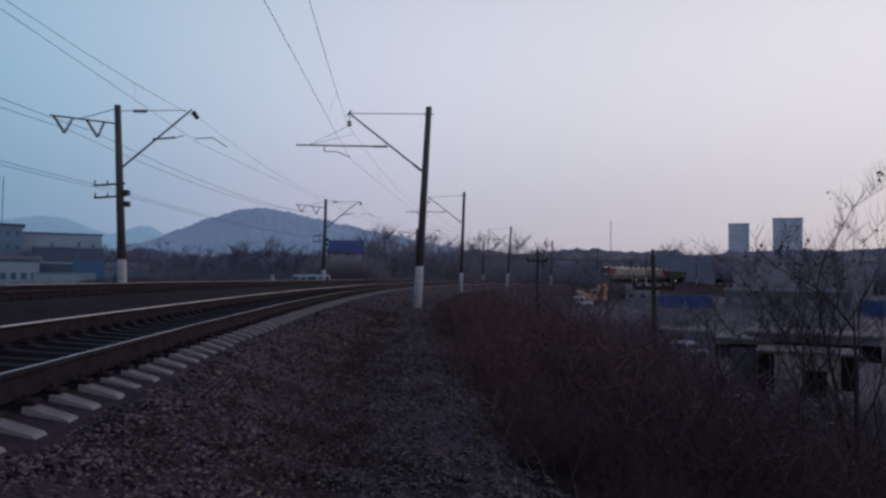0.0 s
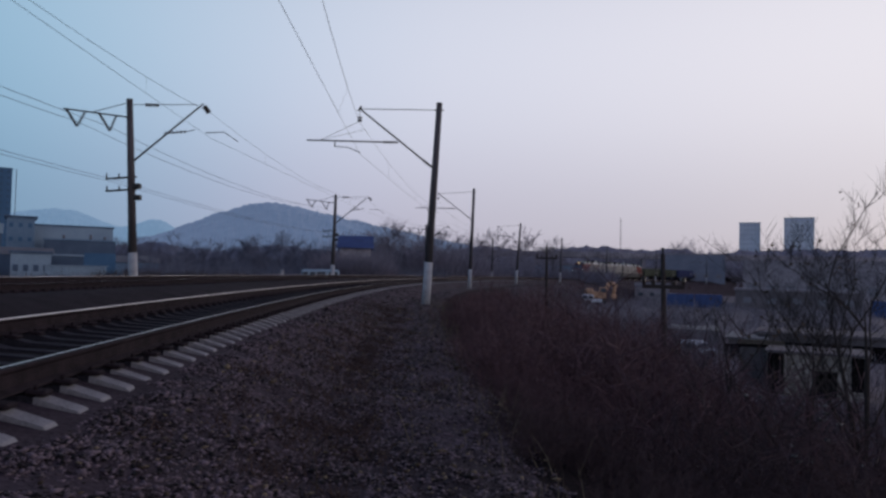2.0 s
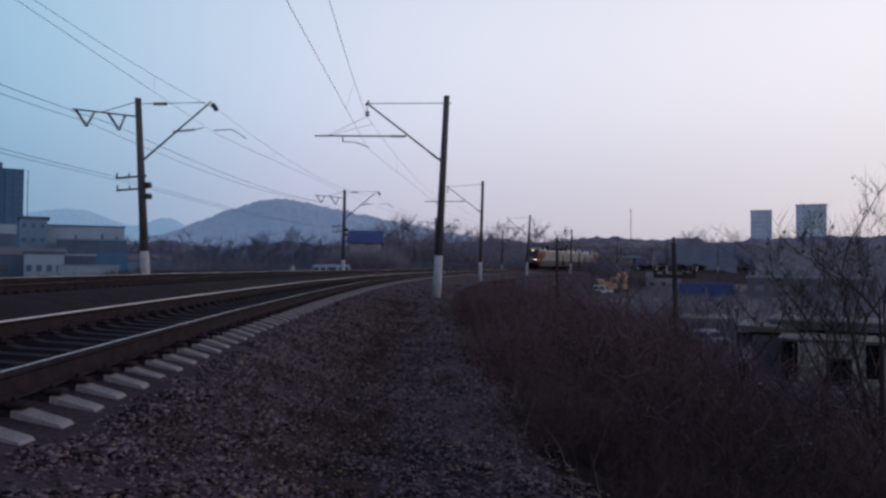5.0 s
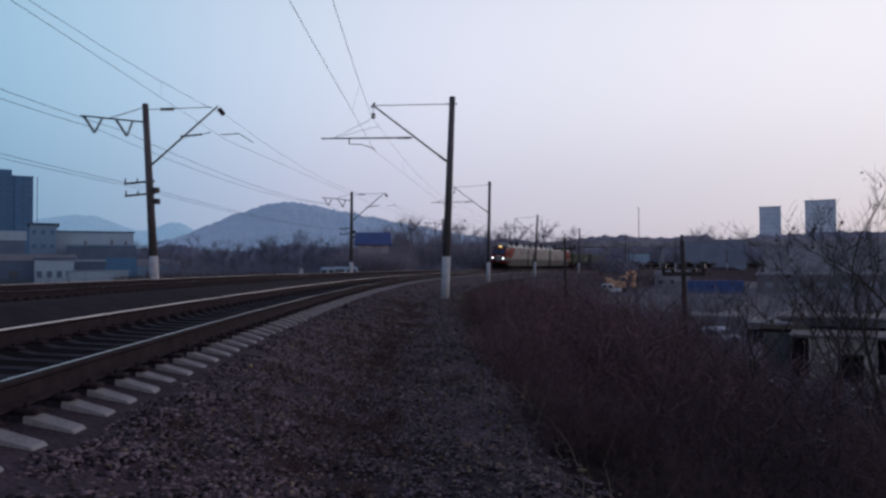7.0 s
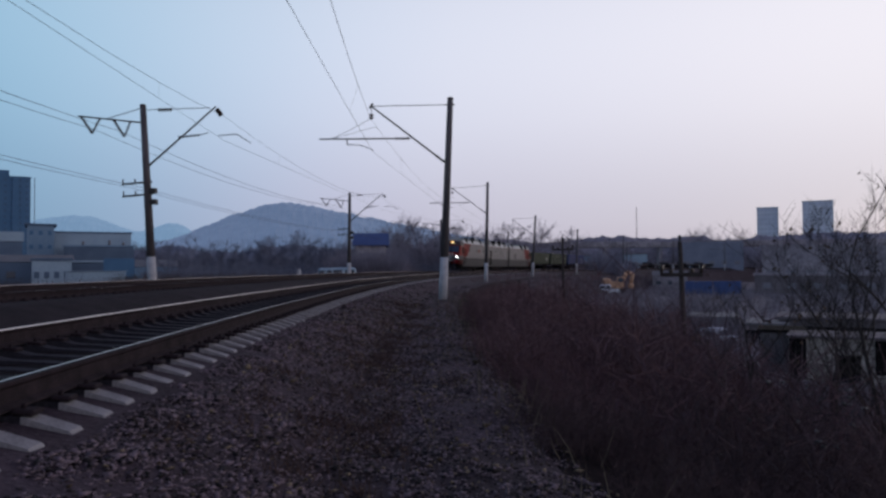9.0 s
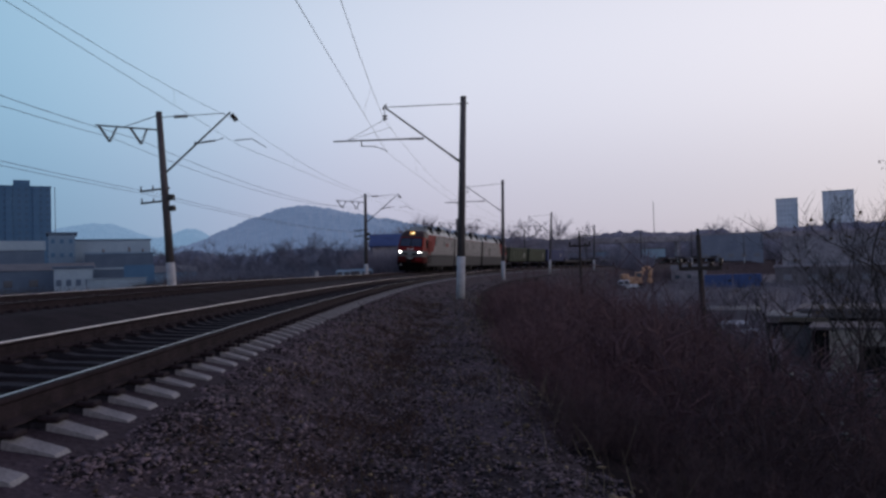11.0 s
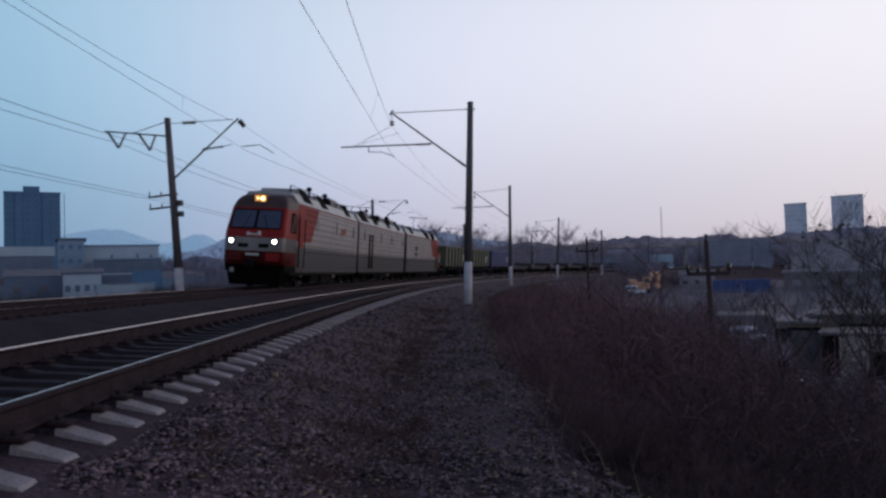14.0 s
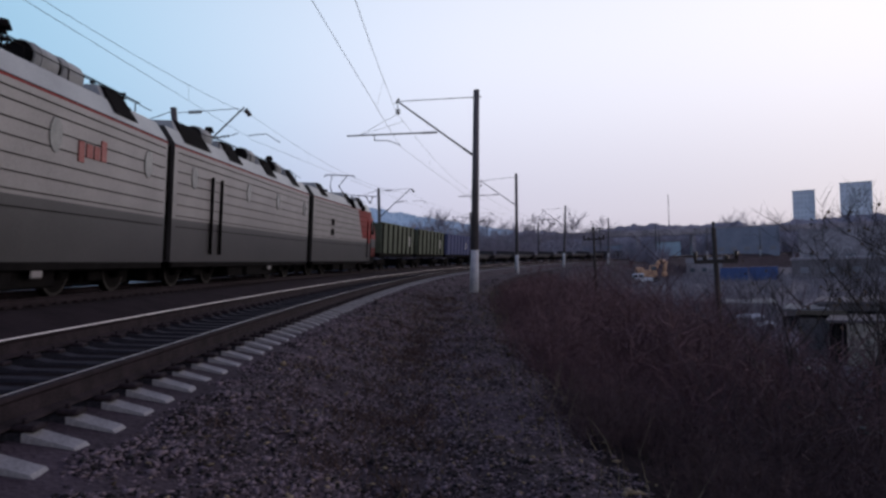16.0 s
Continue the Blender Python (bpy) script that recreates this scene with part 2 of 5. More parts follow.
def build_ground():
    """One sheet to the horizon: the low yard inside the curve, fields outside it."""
    def axis(near, far, fine, grow):
        v, a, st = [0.0], 0.0, fine
        while a < far:
            a += st
            if a > near:
                st *= grow
            v.append(a)
        return v
    ax = axis(60, 4500, 3.0, 1.18)
    xs = [-a for a in ax[:0:-1]] + ax
    ys = xs
    verts = []
    pts = np.stack([CX, CY], 1)[::8]
    heads = TH[::8]
    for y in ys:
        for x in xs:
            d = pts - (x, y)
            i = int(np.argmin((d ** 2).sum(1)))
            dx, dy = x - pts[i, 0], y - pts[i, 1]
            off = -(dx * math.cos(heads[i]) - dy * math.sin(heads[i]))
            k = min(1, max(0, (off + 6) / 16))
            z = -5.2 + (-1.85 + 5.2) * k - (0.9 if -10 < off < 13 else 0)
            z += 0.15 * noise.noise((x * 0.07, y * 0.07, 0))
            verts.append((x, y, z))
    n = len(xs)
    faces = [(i * n + j, i * n + j + 1, (i + 1) * n + j + 1, (i + 1) * n + j) for i in range(n - 1) for j in range(n - 1)]
    tagged(raw("ground", verts, faces, EARTH, smooth=True), "dark bare earth of the yard and fields", "ground", kind="structure")


def rail_profile(off, z, gauge):
    p = [(-0.034, -0.003), (0.012, 0), (0.031, 0), (0.037, -0.007), (0.037, -0.03), (0.012, -0.05), (0.010, -0.14), (0.065, -0.165), (0.066, -0.18), (-0.066, -0.18), (-0.065, -0.165), (-0.010, -0.14), (-0.012, -0.05), (-0.037, -0.03), (-0.037, -0.010)]
    return [(off + a * gauge, z + b) for a, b in p]


RAIL_ROWS = list(np.arange(-12, 40, 1.0)) + list(np.arange(40, 520, 4.0))


def build_track(axis, base, cant, label, first, last, spacing, count):
    track = thing("railway_track", label, "railway track", kind="structure")
    for side in (1, -1):
        v, f = sweep(RAIL_ROWS, rail_profile(axis + side * 0.795, base + side * cant / 2, -side), closed=True)
        n = 15
        idx = [1 if (k % n in (1, 2)) and k < len(f) - 2 else 0 for k in range(len(f))]
        raw("rail", v, f, [RUST, RAILTOP], track, idx)
    # a sleeper with sloping shoulders, and its fastenings
    w, h = 0.094, 0.14
    prof = [(-1.35, -0.075), (-1.30, -0.04), (-1.05, 0.0), (-0.62, 0.0), (-0.45, -0.03), (0.45, -0.03), (0.62, 0.0), (0.94, -0.006), (1.235, -0.080), (1.265, -0.112)]
    sv, sf = [], []
    for x, z in prof:
        sv += [(x, -w * 0.86, z), (x, w * 0.86, z), (x, w, z - h), (x, -w, z - h)]
    for i in range(len(prof) - 1):
        a, b = i * 4, i * 4 + 4
        sf += [(a, b, b + 1, a + 1), (a + 1, b + 1, b + 2, a + 2), (a + 3, b + 3, b, a)]
    sf += [(0, 1, 2, 3), (39, 38, 37, 36)]
    stain = [1 if k // 3 in (0, 1, 2, 3, 4, 5, 6) and k < 27 else 0 for k in range(len(sf))]
    cb = bmesh.new()
    for side in (-0.795, 0.795):
        for k in (-1, 1):
            block(cb, side + k * 0.075, side + k * 0.215, -0.072, 0.072, -0.004, 0.034, 0.012)
            rod(cb, (side + k * 0.12, 0, 0.03), (side + k * 0.12, 0, 0.066), 0.018, 0.015, 6)
    clip = bpy.data.meshes.new("fastening")
    cb.to_mesh(clip)
    cb.free()
    clip.materials.append(RUST)
    me = None
    allv, allf = [], []
    k = 0
    s = first
    while s < last:
        tilt = math.atan2(cant, 1.59)
        m = Matrix.Translation(line(s, axis, base - 0.195)) @ Euler((0, 0, -heading(s))).to_matrix().to_4x4() @ Matrix.Rotation(tilt, 4, "Y")
        m = m @ pose(random.uniform(-0.015, 0.015), random.uniform(-0.02, 0.02), random.uniform(-0.006, 0.006), 0, 0, random.uniform(-0.7, 0.7))
        if k < count:
            if me is None:
                ob = raw("sleeper", sv, sf, [CONCRETE, STAINED], track, stain)
                me = ob.data
            else:
                ob = new("sleeper", me)
                ob.parent = track
            ob.matrix_basis = m
            if s < 45:
                cl = new("fastening", clip)
                cl.parent = ob
        else:
            base_i = len(allv)
            allv += [m @ Vector(v) for v in sv]
            allf += [tuple(i + base_i for i in f) for f in sf]
        k += 1
        s += spacing
    if allv:
        tagged(raw("sleepers", allv, allf, CONCRETE, track), kind="stuff")
    return track


def stones(name, places, material, label, category):
    """Loose stones, each a small uneven lump: places are (x, y, z, size)."""
    base = np.array([(1, 0, 0.1), (0, 1, -0.1), (-1, 0, 0.1), (0, -1, -0.1), (0.2, 0.1, 1), (-0.1, -0.2, -1)], float)
    faces = np.array([(0, 1, 4), (1, 2, 4), (2, 3, 4), (3, 0, 4), (1, 0, 5), (2, 1, 5), (3, 2, 5), (0, 3, 5)])
    rng = np.random.default_rng(5)
    n = len(places)
    P = np.array(places)
    V = base[None] * (1 + rng.uniform(-0.38, 0.38, (n, 6, 1)) + rng.uniform(-0.3, 0.3, (n, 6, 3)))
    V *= np.stack([rng.uniform(0.8, 1.7, n), rng.uniform(0.6, 1.2, n), rng.uniform(0.3, 0.8, n)], 1)[:, None]
    a = rng.uniform(0, 6.28, n)
    b = rng.uniform(-0.7, 0.7, n)
    ca, sa, cb_, sb = np.cos(a), np.sin(a), np.cos(b), np.sin(b)
    Rz = np.zeros((n, 3, 3))
    Rz[:, 0, 0], Rz[:, 0, 1], Rz[:, 1, 0], Rz[:, 1, 1], Rz[:, 2, 2] = ca, -sa, sa, ca, 1
    Rx = np.zeros((n, 3, 3))
    Rx[:, 0, 0], Rx[:, 1, 1], Rx[:, 1, 2], Rx[:, 2, 1], Rx[:, 2, 2] = 1, cb_, -sb, sb, cb_
    V = np.einsum("nij,nvj->nvi", Rz @ Rx, V) * P[:, None, 3:4] + P[:, None, :3]
    V = V.reshape(-1, 3)
    F = (faces[None] + (np.arange(n) * 6)[:, None, None]).reshape(-1, 3)
    me = bpy.data.meshes.new(name)
    me.vertices.add(len(V))
    me.vertices.foreach_set("co", V.ravel())
    me.loops.add(len(F) * 3)
    me.loops.foreach_set("vertex_index", F.ravel().astype(np.int32))
    me.polygons.add(len(F))
    me.polygons.foreach_set("loop_start", np.arange(len(F), dtype=np.int32) * 3)
    me.materials.append(material)
    me.update(calc_edges=True)
    me.validate()
    return tagged(new(name, me), label, category, kind="stuff")


def scatter(count, s0, s1, o0, o1, size, power=1.0, lift=0.2):
    out = []
    for _ in range(count):
        s = s0 + (s1 - s0) * random.random() ** power
        o = random.uniform(o0, o1)
        p = line(s, o, 0)
        r = size * random.uniform(0.5, 1.35) * random.choice((0.75, 0.9, 1.0, 1.25)) * (1 + 0.012 * max(0, s - 8))
        z = bed_z(o) + 0.05 * noise.noise((p.x * 2.1, p.y * 2.1, 0)) + 0.08 * noise.noise((p.x * 0.5, p.y * 0.5, 3)) * (1 if o < -1.9 else 0.2)
        out.append((p.x, p.y, p.z + z + r * lift, r))
    return out


build_ground()
build_bed()
build_track(0.0, 0.0, CANT, "near railway track, polished rails on pale concrete sleepers in dark ballast", -9.30, 150, 0.478, 250)
build_track(FAR, FARZ, FARCANT, "farther railway track on raised dark ballast, rusty rail sides", -9.8, 200, 0.46, 150)
stones("ballast_stones", scatter(5000, -6, 2.6, -4.6, -1.25, 0.019) + scatter(22000, 2.5, 15, -3.5, -1.33, 0.0160, 1.5) + scatter(14000, 2.5, 18, -4.8, -3.2, 0.0160, 1.4) + scatter(900, 2.5, 24, -4.6, -1.3, 0.026, 1.3) + scatter(6000, 14, 60, -4.6, -1.35, 0.026, 1.5) + scatter(6000, 2, 30, -1.75, -1.26, 0.015, 1.4, 0.1), STONE, "loose crushed stones on the track shoulder", "gravel")
stones("dry_leaf_litter", scatter(2600, 2.6, 22, -4.9, -1.6, 0.014, 1.3, 0.7) + scatter(260, 3, 30, -5.0, -1.6, 0.03, 1.2, 0.6), LITTER, "pale chips and dry litter among the stones", "litter")


# ---- overhead line ----
def V3(v):
    return Vector(v)


def insulator(bm, a, b, r=0.07, n=5):
    a, b = V3(a), V3(b)
    rod(bm, a, b, 0.025, n=6)
    for i in range(n):
        c = a.lerp(b, (i + 0.5) / n)
        d = (b - a) / n * 0.22
        rod(bm, c - d, c + d, r, r * 0.7, 8)


def pole_body(parent, height, lean, sink=0.6, r0=0.21, r1=0.145, white=1.9):
    """A tapered concrete pole; lean: how far its top stands off along x."""
    f = lambda z: (lean * z / height, 0, z)
    rr = lambda z: r0 + (r1 - r0) * z / height
    bm = bmesh.new()
    rod(bm, f(white), f(height), rr(white), rr(height), 14)
    rod(bm, f(height), (lean, 0, height + 0.06), r1 * 1.15, r1 * 0.9, 14)
    part("shaft", bm, POLE, parent)
    bm = bmesh.new()
    rod(bm, f(-sink), f(white), rr(0) + 0.006, rr(white) + 0.006, 14)
    part("painted_foot", bm, WHITEWASH, parent, "whitewashed foot of the pole")
    return f


def inner_mast(s, off, height, lean, base, cut=0.0, reach=3.9):
    """Mast on the inside of the curve: its arm reaches over the near track (towards -x in its own space)."""
    root = thing("catenary_mast", "dark concrete catenary mast with whitewashed foot and steel bracket arm", "catenary mast", "masts along the near track",
                 Matrix.Translation(line(s, off, base)) @ Euler((0, 0, -heading(s))).to_matrix().to_4x4())
    f = pole_body(root, height - cut, lean)
    h = height
    tip = V3((f(h)[0] - reach * 1.01, 0, h - 0.52))
    low = V3(f(h - 3.35)) + V3((-0.16, 0, 0))
    bm = bmesh.new()
    rod(bm, low, tip, 0.045, 0.04, 8)
    part("bracket_arm", bm, STEEL, root)
    bm = bmesh.new()
    tie = V3(f(h - 0.3 - cut))
    rod(bm, tie, tip, 0.02, n=6)
    rod(bm, tie + V3((0.25, 0, 0)), tie + V3((-0.25, 0, 0)), 0.03, n=6)
    part("tie_rod", bm, STEEL, root)
    bm = bmesh.new()
    rod(bm, tip + V3((0.08, 0, 0.14)), tip + V3((-0.1, 0, -0.1)), 0.05, 0.05, 8)
    rod(bm, tip + V3((0, 0, -0.1)), tip + V3((0, 0, -0.4)), 0.02)
    insulator(bm, tip + V3((0, 0, -0.38)), tip + V3((0.0, 0, -0.66)), 0.14, 2)
    part("messenger_insulator", bm, GLAZE, root)
    zr = h - 2.15
    bm = bmesh.new()
    rod(bm, (f(h)[0] - 2.0, 0, zr), (f(h)[0] - 6.55, 0, zr + 0.02), 0.04, 0.035, 8)
    part("registration_rod", bm, STEEL, root)
    bm = bmesh.new()
    insulator(bm, (f(h)[0] - 2.05, 0, zr), (f(h)[0] - 2.75, 0, zr), 0.08, 6)
    part("rod_insulator", bm, GLAZE, root)
    bm = bmesh.new()
    insulator(bm, low + V3((-0.02, 0, 0.02)), low + (tip - low) * 0.12, 0.08, 4)
    part("arm_insulator", bm, GLAZE, root)
    bm = bmesh.new()
    x0 = f(h)[0] - 5.15
    rod(bm, (x0, 0, zr), (x0, 0, zr - 0.28), 0.03)
    rod(bm, (x0, 0, zr - 0.27), (x0 + 0.65, 0, zr - 0.3), 0.02)
    rod(bm, (x0 + 0.65, 0, zr - 0.3), (x0 + 1.3, 0, zr - 0.55), 0.02)
    part("steady_arm", bm, STEEL, root)
    bm = bmesh.new()
    rod(bm, tip + V3((0, 0, -0.62)), (f(h)[0] - 5.9, 0, zr + 0.03), 0.012, n=4)
    rod(bm, tip + V3((0.25, 0.3, -0.95)), (f(h)[0] - 5.9, 0, zr + 0.03), 0.01, n=4)
    part("stay_wire", bm, WIRE, root)
    return root


def outer_mast(s, off, height, lean, base):
    """Mast outside the far track: bracket towards +x over the track, feeder bracket and telephone arms towards -x."""
    root = thing("catenary_mast", "dark leaning concrete mast with feeder bracket and whitewashed foot", "catenary mast", "masts along the far track",
                 Matrix.Translation(line(s, off, base)) @ Euler((0, 0, -heading(s))).to_matrix().to_4x4())
    f = pole_body(root, height, lean, white=1.35)
    h = height
    tip = V3((f(h)[0] + 3.62, 0, h - 0.1))
    low = V3(f(h - 2.95)) + V3((0.16, 0, 0))
    bm = bmesh.new()
    rod(bm, low, tip, 0.05, 0.04, 8)
    part("bracket_arm", bm, STEEL, root)
    bm = bmesh.new()
    a = V3(f(h - 0.22))
    rod(bm, a, tip + V3((-0.3, 0, -0.05)), 0.018)
    part("tie_rod", bm, STEEL, root)
    bm = bmesh.new()
    insulator(bm, a + V3((0.75, 0, 0)), a + V3((1.45, 0, 0)), 0.1, 5)
    part("tie_insulator", bm, GLAZE, root)
    bm = bmesh.new()
    insulator(bm, tip + V3((0.05, 0, -0.12)), tip + V3((0.3, 0, -0.45)), 0.14, 4)
    part("messenger_insulator", bm, GLAZE, root)
    bm = bmesh.new()
    c = V3(f(h - 2.95)) + (tip - low) * 0.48
    insulator(bm, c, c + V3((1.1, 0, 0.1)), 0.07, 6)
    rod(bm, c + V3((1.1, 0, 0.1)), c + V3((1.5, 0, 0.2)), 0.02)
    part("registration_insulator", bm, GLAZE, root)
    bm = bmesh.new()
    d = tip + V3((0.15, 0, -1.42))
    rod(bm, d, d + V3((0.9, 0, 0.05)), 0.022)
    rod(bm, d + V3((0.9, 0, 0.05)), d + V3((1.6, 0, -0.4)), 0.02)
    part("registration_arm", bm, STEEL, root)
    bm = bmesh.new()
    e = V3(f(h - 0.85))
    end = e + V3((-3.3, 0, 0.38))
    rod(bm, e, end, 0.04)
    rod(bm, V3(f(h - 0.1)), e.lerp(end, 0.55) + V3((0, 0, 0.03)), 0.02)
    part("feeder_bracket", bm, STEEL, root)
    for k in (0.46, 0.95):
        bm = bmesh.new()
        g = e.lerp(end, k)
        v = g + V3((0.55, 0, -0.85))
        insulator(bm, g, v, 0.085, 7)
        insulator(bm, g + V3((0.95 if k > 0.5 else 0.85, 0, -0.08)), v, 0.085, 7)
        part("feeder_insulator", bm, GLAZE, root)
    for z in (3.75, 4.35):
        bm = bmesh.new()
        q = V3(f(h - z))
        rod(bm, q + V3((0.25, 0, 0)), q + V3((-1.25, 0, -0.12)), 0.05)
        for xx in (-0.6, -1.2):
            rod(bm, q + V3((xx, 0, -0.1)), q + V3((xx, 0, 0.14)), 0.035)
        part("telephone_arm", bm, STEEL, root)
    for z in (4.2, 4.75):
        bm = bmesh.new()
        q = V3(f(h - z))
        block(bm, q.x + 0.1, q.x + 0.45, -0.14, 0.14, q.z - 0.13, q.z + 0.13, 0.03)
        part("clamp_box", bm, STEEL, root)
    return root


INNER = [(-10.0, -3.85), (35.6, -3.85), (80.0, -3.85), (125.3, -3.6), (166.5, -3.6), (210.0, -3.6), (255.0, -3.6), (300.0, -3.6)]
OUTER = [(-8.0, 10.3), (34.8, 10.3), (75.3, 10.3), (118.0, 10.3), (160.0, 10.3), (205.0, 10.3), (250.0, 10.3)]
for i, (s, o) in enumerate(INNER):
    inner_mast(s, o, [9.85, 9.95, 10.75, 9.9, 9.6, 9.6, 9.6, 9.6][i], [0.1, 0.42, 0.25, 0.6, 0.3, 0.1, 0.2, 0.1][i], -0.72 if i < 3 else -0.4, 0.2 if i == 1 else 0.0)
for i, (s, o) in enumerate(OUTER):
    outer_mast(s, o, 8.78, [-0.2, -0.52, 0.1, -0.1, 0.1, 0, 0.1][i], -0.06)


def hang(points, sag, r, name, label, steps=10):
    path = [points[0]]
    for a, b in zip(points, points[1:]):
        for i in range(1, steps + 1):
            t = i / steps
            path.append(a.lerp(b, t) - V3((0, 0, sag * 4 * t * (1 - t))))
    verts, faces = [], []
    for i, p in enumerate(path):
        d = (path[min(i + 1, len(path) - 1)] - path[max(i - 1, 0)]).normalized()
        u = d.cross(V3((0, 0, 1))).normalized()
        w = u.cross(d)
        verts += [p + u * r, p + w * r, p - u * r, p - w * r]
    for i in range(len(path) - 1):
        faces += [(i * 4 + k, i * 4 + (k + 1) % 4, i * 4 + 4 + (k + 1) % 4, i * 4 + 4 + k) for k in range(4)]
    return tagged(raw(name, verts, faces, WIRE), label, "overhead wire")


def overhead(masts, axis, zc, zm, contact, messenger):
    """Contact and messenger wire, each with its own offset from the track's axis at every mast."""
    con = [line(s, axis + c, zc) for (s, _), c in zip(masts, contact)]
    mes = [line(s, axis + c, zm) for (s, _), c in zip(masts, messenger)]
    hang(con, 0.0, 0.0085, "contact_wire", "thin grey contact wire above the rails", 2)
    root = hang(mes, 0.95, 0.0085, "messenger_wire", "thin grey messenger wire with droppers")
    for a, b, c, d in zip(con, con[1:], mes, mes[1:]):
        for t in (0.2, 0.5, 0.8):
            bm = bmesh.new()
            rod(bm, a.lerp(b, t), c.lerp(d, t) - V3((0, 0, 0.95 * 4 * t * (1 - t))), 0.004, n=3, caps=False)
            part("dropper", bm, WIRE, root)


overhead(INNER, 0.0, 6.45, 8.05, [0.85] + [-0.4] * 7, [-0.93] + [-0.33] * 7)
overhead(OUTER, FAR, 6.95, 8.15, [0.2] * 7, [0.2] * 7)
for o, z in ((11.9, 7.45), (13.3, 7.6)):
    hang([line(s, o, z) for s, _ in OUTER], 0.7, 0.012, "feeder_wire", "slack grey feeder wire on insulator strings")
for o, z in ((11.1, 4.75), (11.4, 4.68)):
    hang([line(s, o, z) for s, _ in OUTER], 0.35, 0.009, "telephone_wire", "grey telephone wire along the far masts")


# ---- the train ----
RED = surface("red_loco_paint", (0.130, 0.0060, 0.0065), (0.220, 0.0125, 0.0120), 1.2, 0.5, 0, 0.04, 30, spec=0.15)
WINE = surface("dull_dark_red_paint", (0.045, 0.005, 0.006), (0.090, 0.010, 0.010), 1.5, 0.6, 0, 0.05, 30, spec=0.12)
PALE = surface("pale_grey_loco_paint", (0.168, 0.157, 0.160), (0.262, 0.244, 0.247), 0.8, 0.36, 0, 0.03, 20, spec=0.5)
MID = surface("mid_grey_loco_paint", (0.026, 0.0245, 0.026), (0.054, 0.050, 0.053), 0.8, 0.32, 0, 0.03, 20, spec=0.5)
FADED = surface("faded_red_lettering", (0.20, 0.055, 0.052), (0.34, 0.135, 0.128), 3, 0.6, 0, 0, 20)
BAND = surface("grey_nose_band_paint", (0.105, 0.100, 0.106), (0.17, 0.163, 0.168), 0.8, 0.5, 0, 0.05, 20, spec=0.4)
# cheeks paler than the sides: the sky light on them is painted in
CHAMFER = surface("sky_lit_roof_cheek_paint", (0.24, 0.25, 0.262), (0.38, 0.392, 0.40), 0.7, 0.45, 0, 0.05, 20, spec=0.5)
ROOF = surface("dusty_roof_paint", (0.20, 0.205, 0.215), (0.34, 0.345, 0.36), 1.0, 0.6, 0, 0.1, 25)
SOOT = surface("sooty_steel_and_shade_black", (0.0032, 0.0028, 0.0032), (0.0120, 0.0105, 0.0110), 3, 0.9, 0.0, 0.2, 30, spec=0.04)
CAP = surface("dark_brown_cab_top", (0.035, 0.022, 0.022), (0.065, 0.042, 0.04), 2, 0.5, 0, 0.05, 30)
# both glass colours have the reflected sky put in, bluish and pale
PANE = surface("sky_blue_cab_glass", (0.030, 0.042, 0.070), (0.046, 0.062, 0.100), 1, 0.05, 0, 0, 20, spec=0.6)
PORT = surface("sky_pale_glass", (0.14, 0.145, 0.145), (0.27, 0.275, 0.27), 3, 0.2, 0, 0, 30)
MARK = surface("white_lettering_paint", (0.45, 0.43, 0.43), (0.6, 0.58, 0.57), 4, 0.6, 0, 0, 30)
TYRE = surface("bright_wheel_rim", (0.012, 0.010, 0.010), (0.030, 0.026, 0.026), 4, 0.85, 0.0, 0.05, 30)
GREEN = surface("faded_green_wagon_paint", (0.050, 0.060, 0.043), (0.10, 0.115, 0.085), 0.7, 0.8, 0, 0.1, 14)
BLUE = surface("blue_wagon_paint", (0.030, 0.038, 0.105), (0.055, 0.068, 0.17), 0.7, 0.75, 0, 0.1, 14)
BROWN = surface("dark_wagon_paint", (0.022, 0.019, 0.024), (0.050, 0.043, 0.052), 0.9, 0.85, 0, 0.1, 14)
LAMP = glow("headlamp_glow", (1.0, 0.93, 0.90), 14.0)
WARM = glow("searchlight_glow", (0.9, 0.42, 0.08), 0.30)
LAMP2 = glow("searchlight_bulb_glow", (1.0, 0.80, 0.42), 2.2)
HALF = 8.22      # half a loco body's length
W = 1.53         # half its width


def quad(bm, pts, mi=0):
    f = bm.faces.new([bm.verts.new(p) for p in pts])
    f.material_index = mi
    return f


def spun(bm, centre, axis, r, depth, n=18, mi=0, squash=1.0):
    """A disc of some depth whose axis points along x or y."""
    c = V3(centre)
    d = V3(axis)
    rod(bm, c - d * depth / 2, c + d * depth / 2, r, r, n, mi)


DROP = 0.12    # how far the wheels reach below the bodies' zero


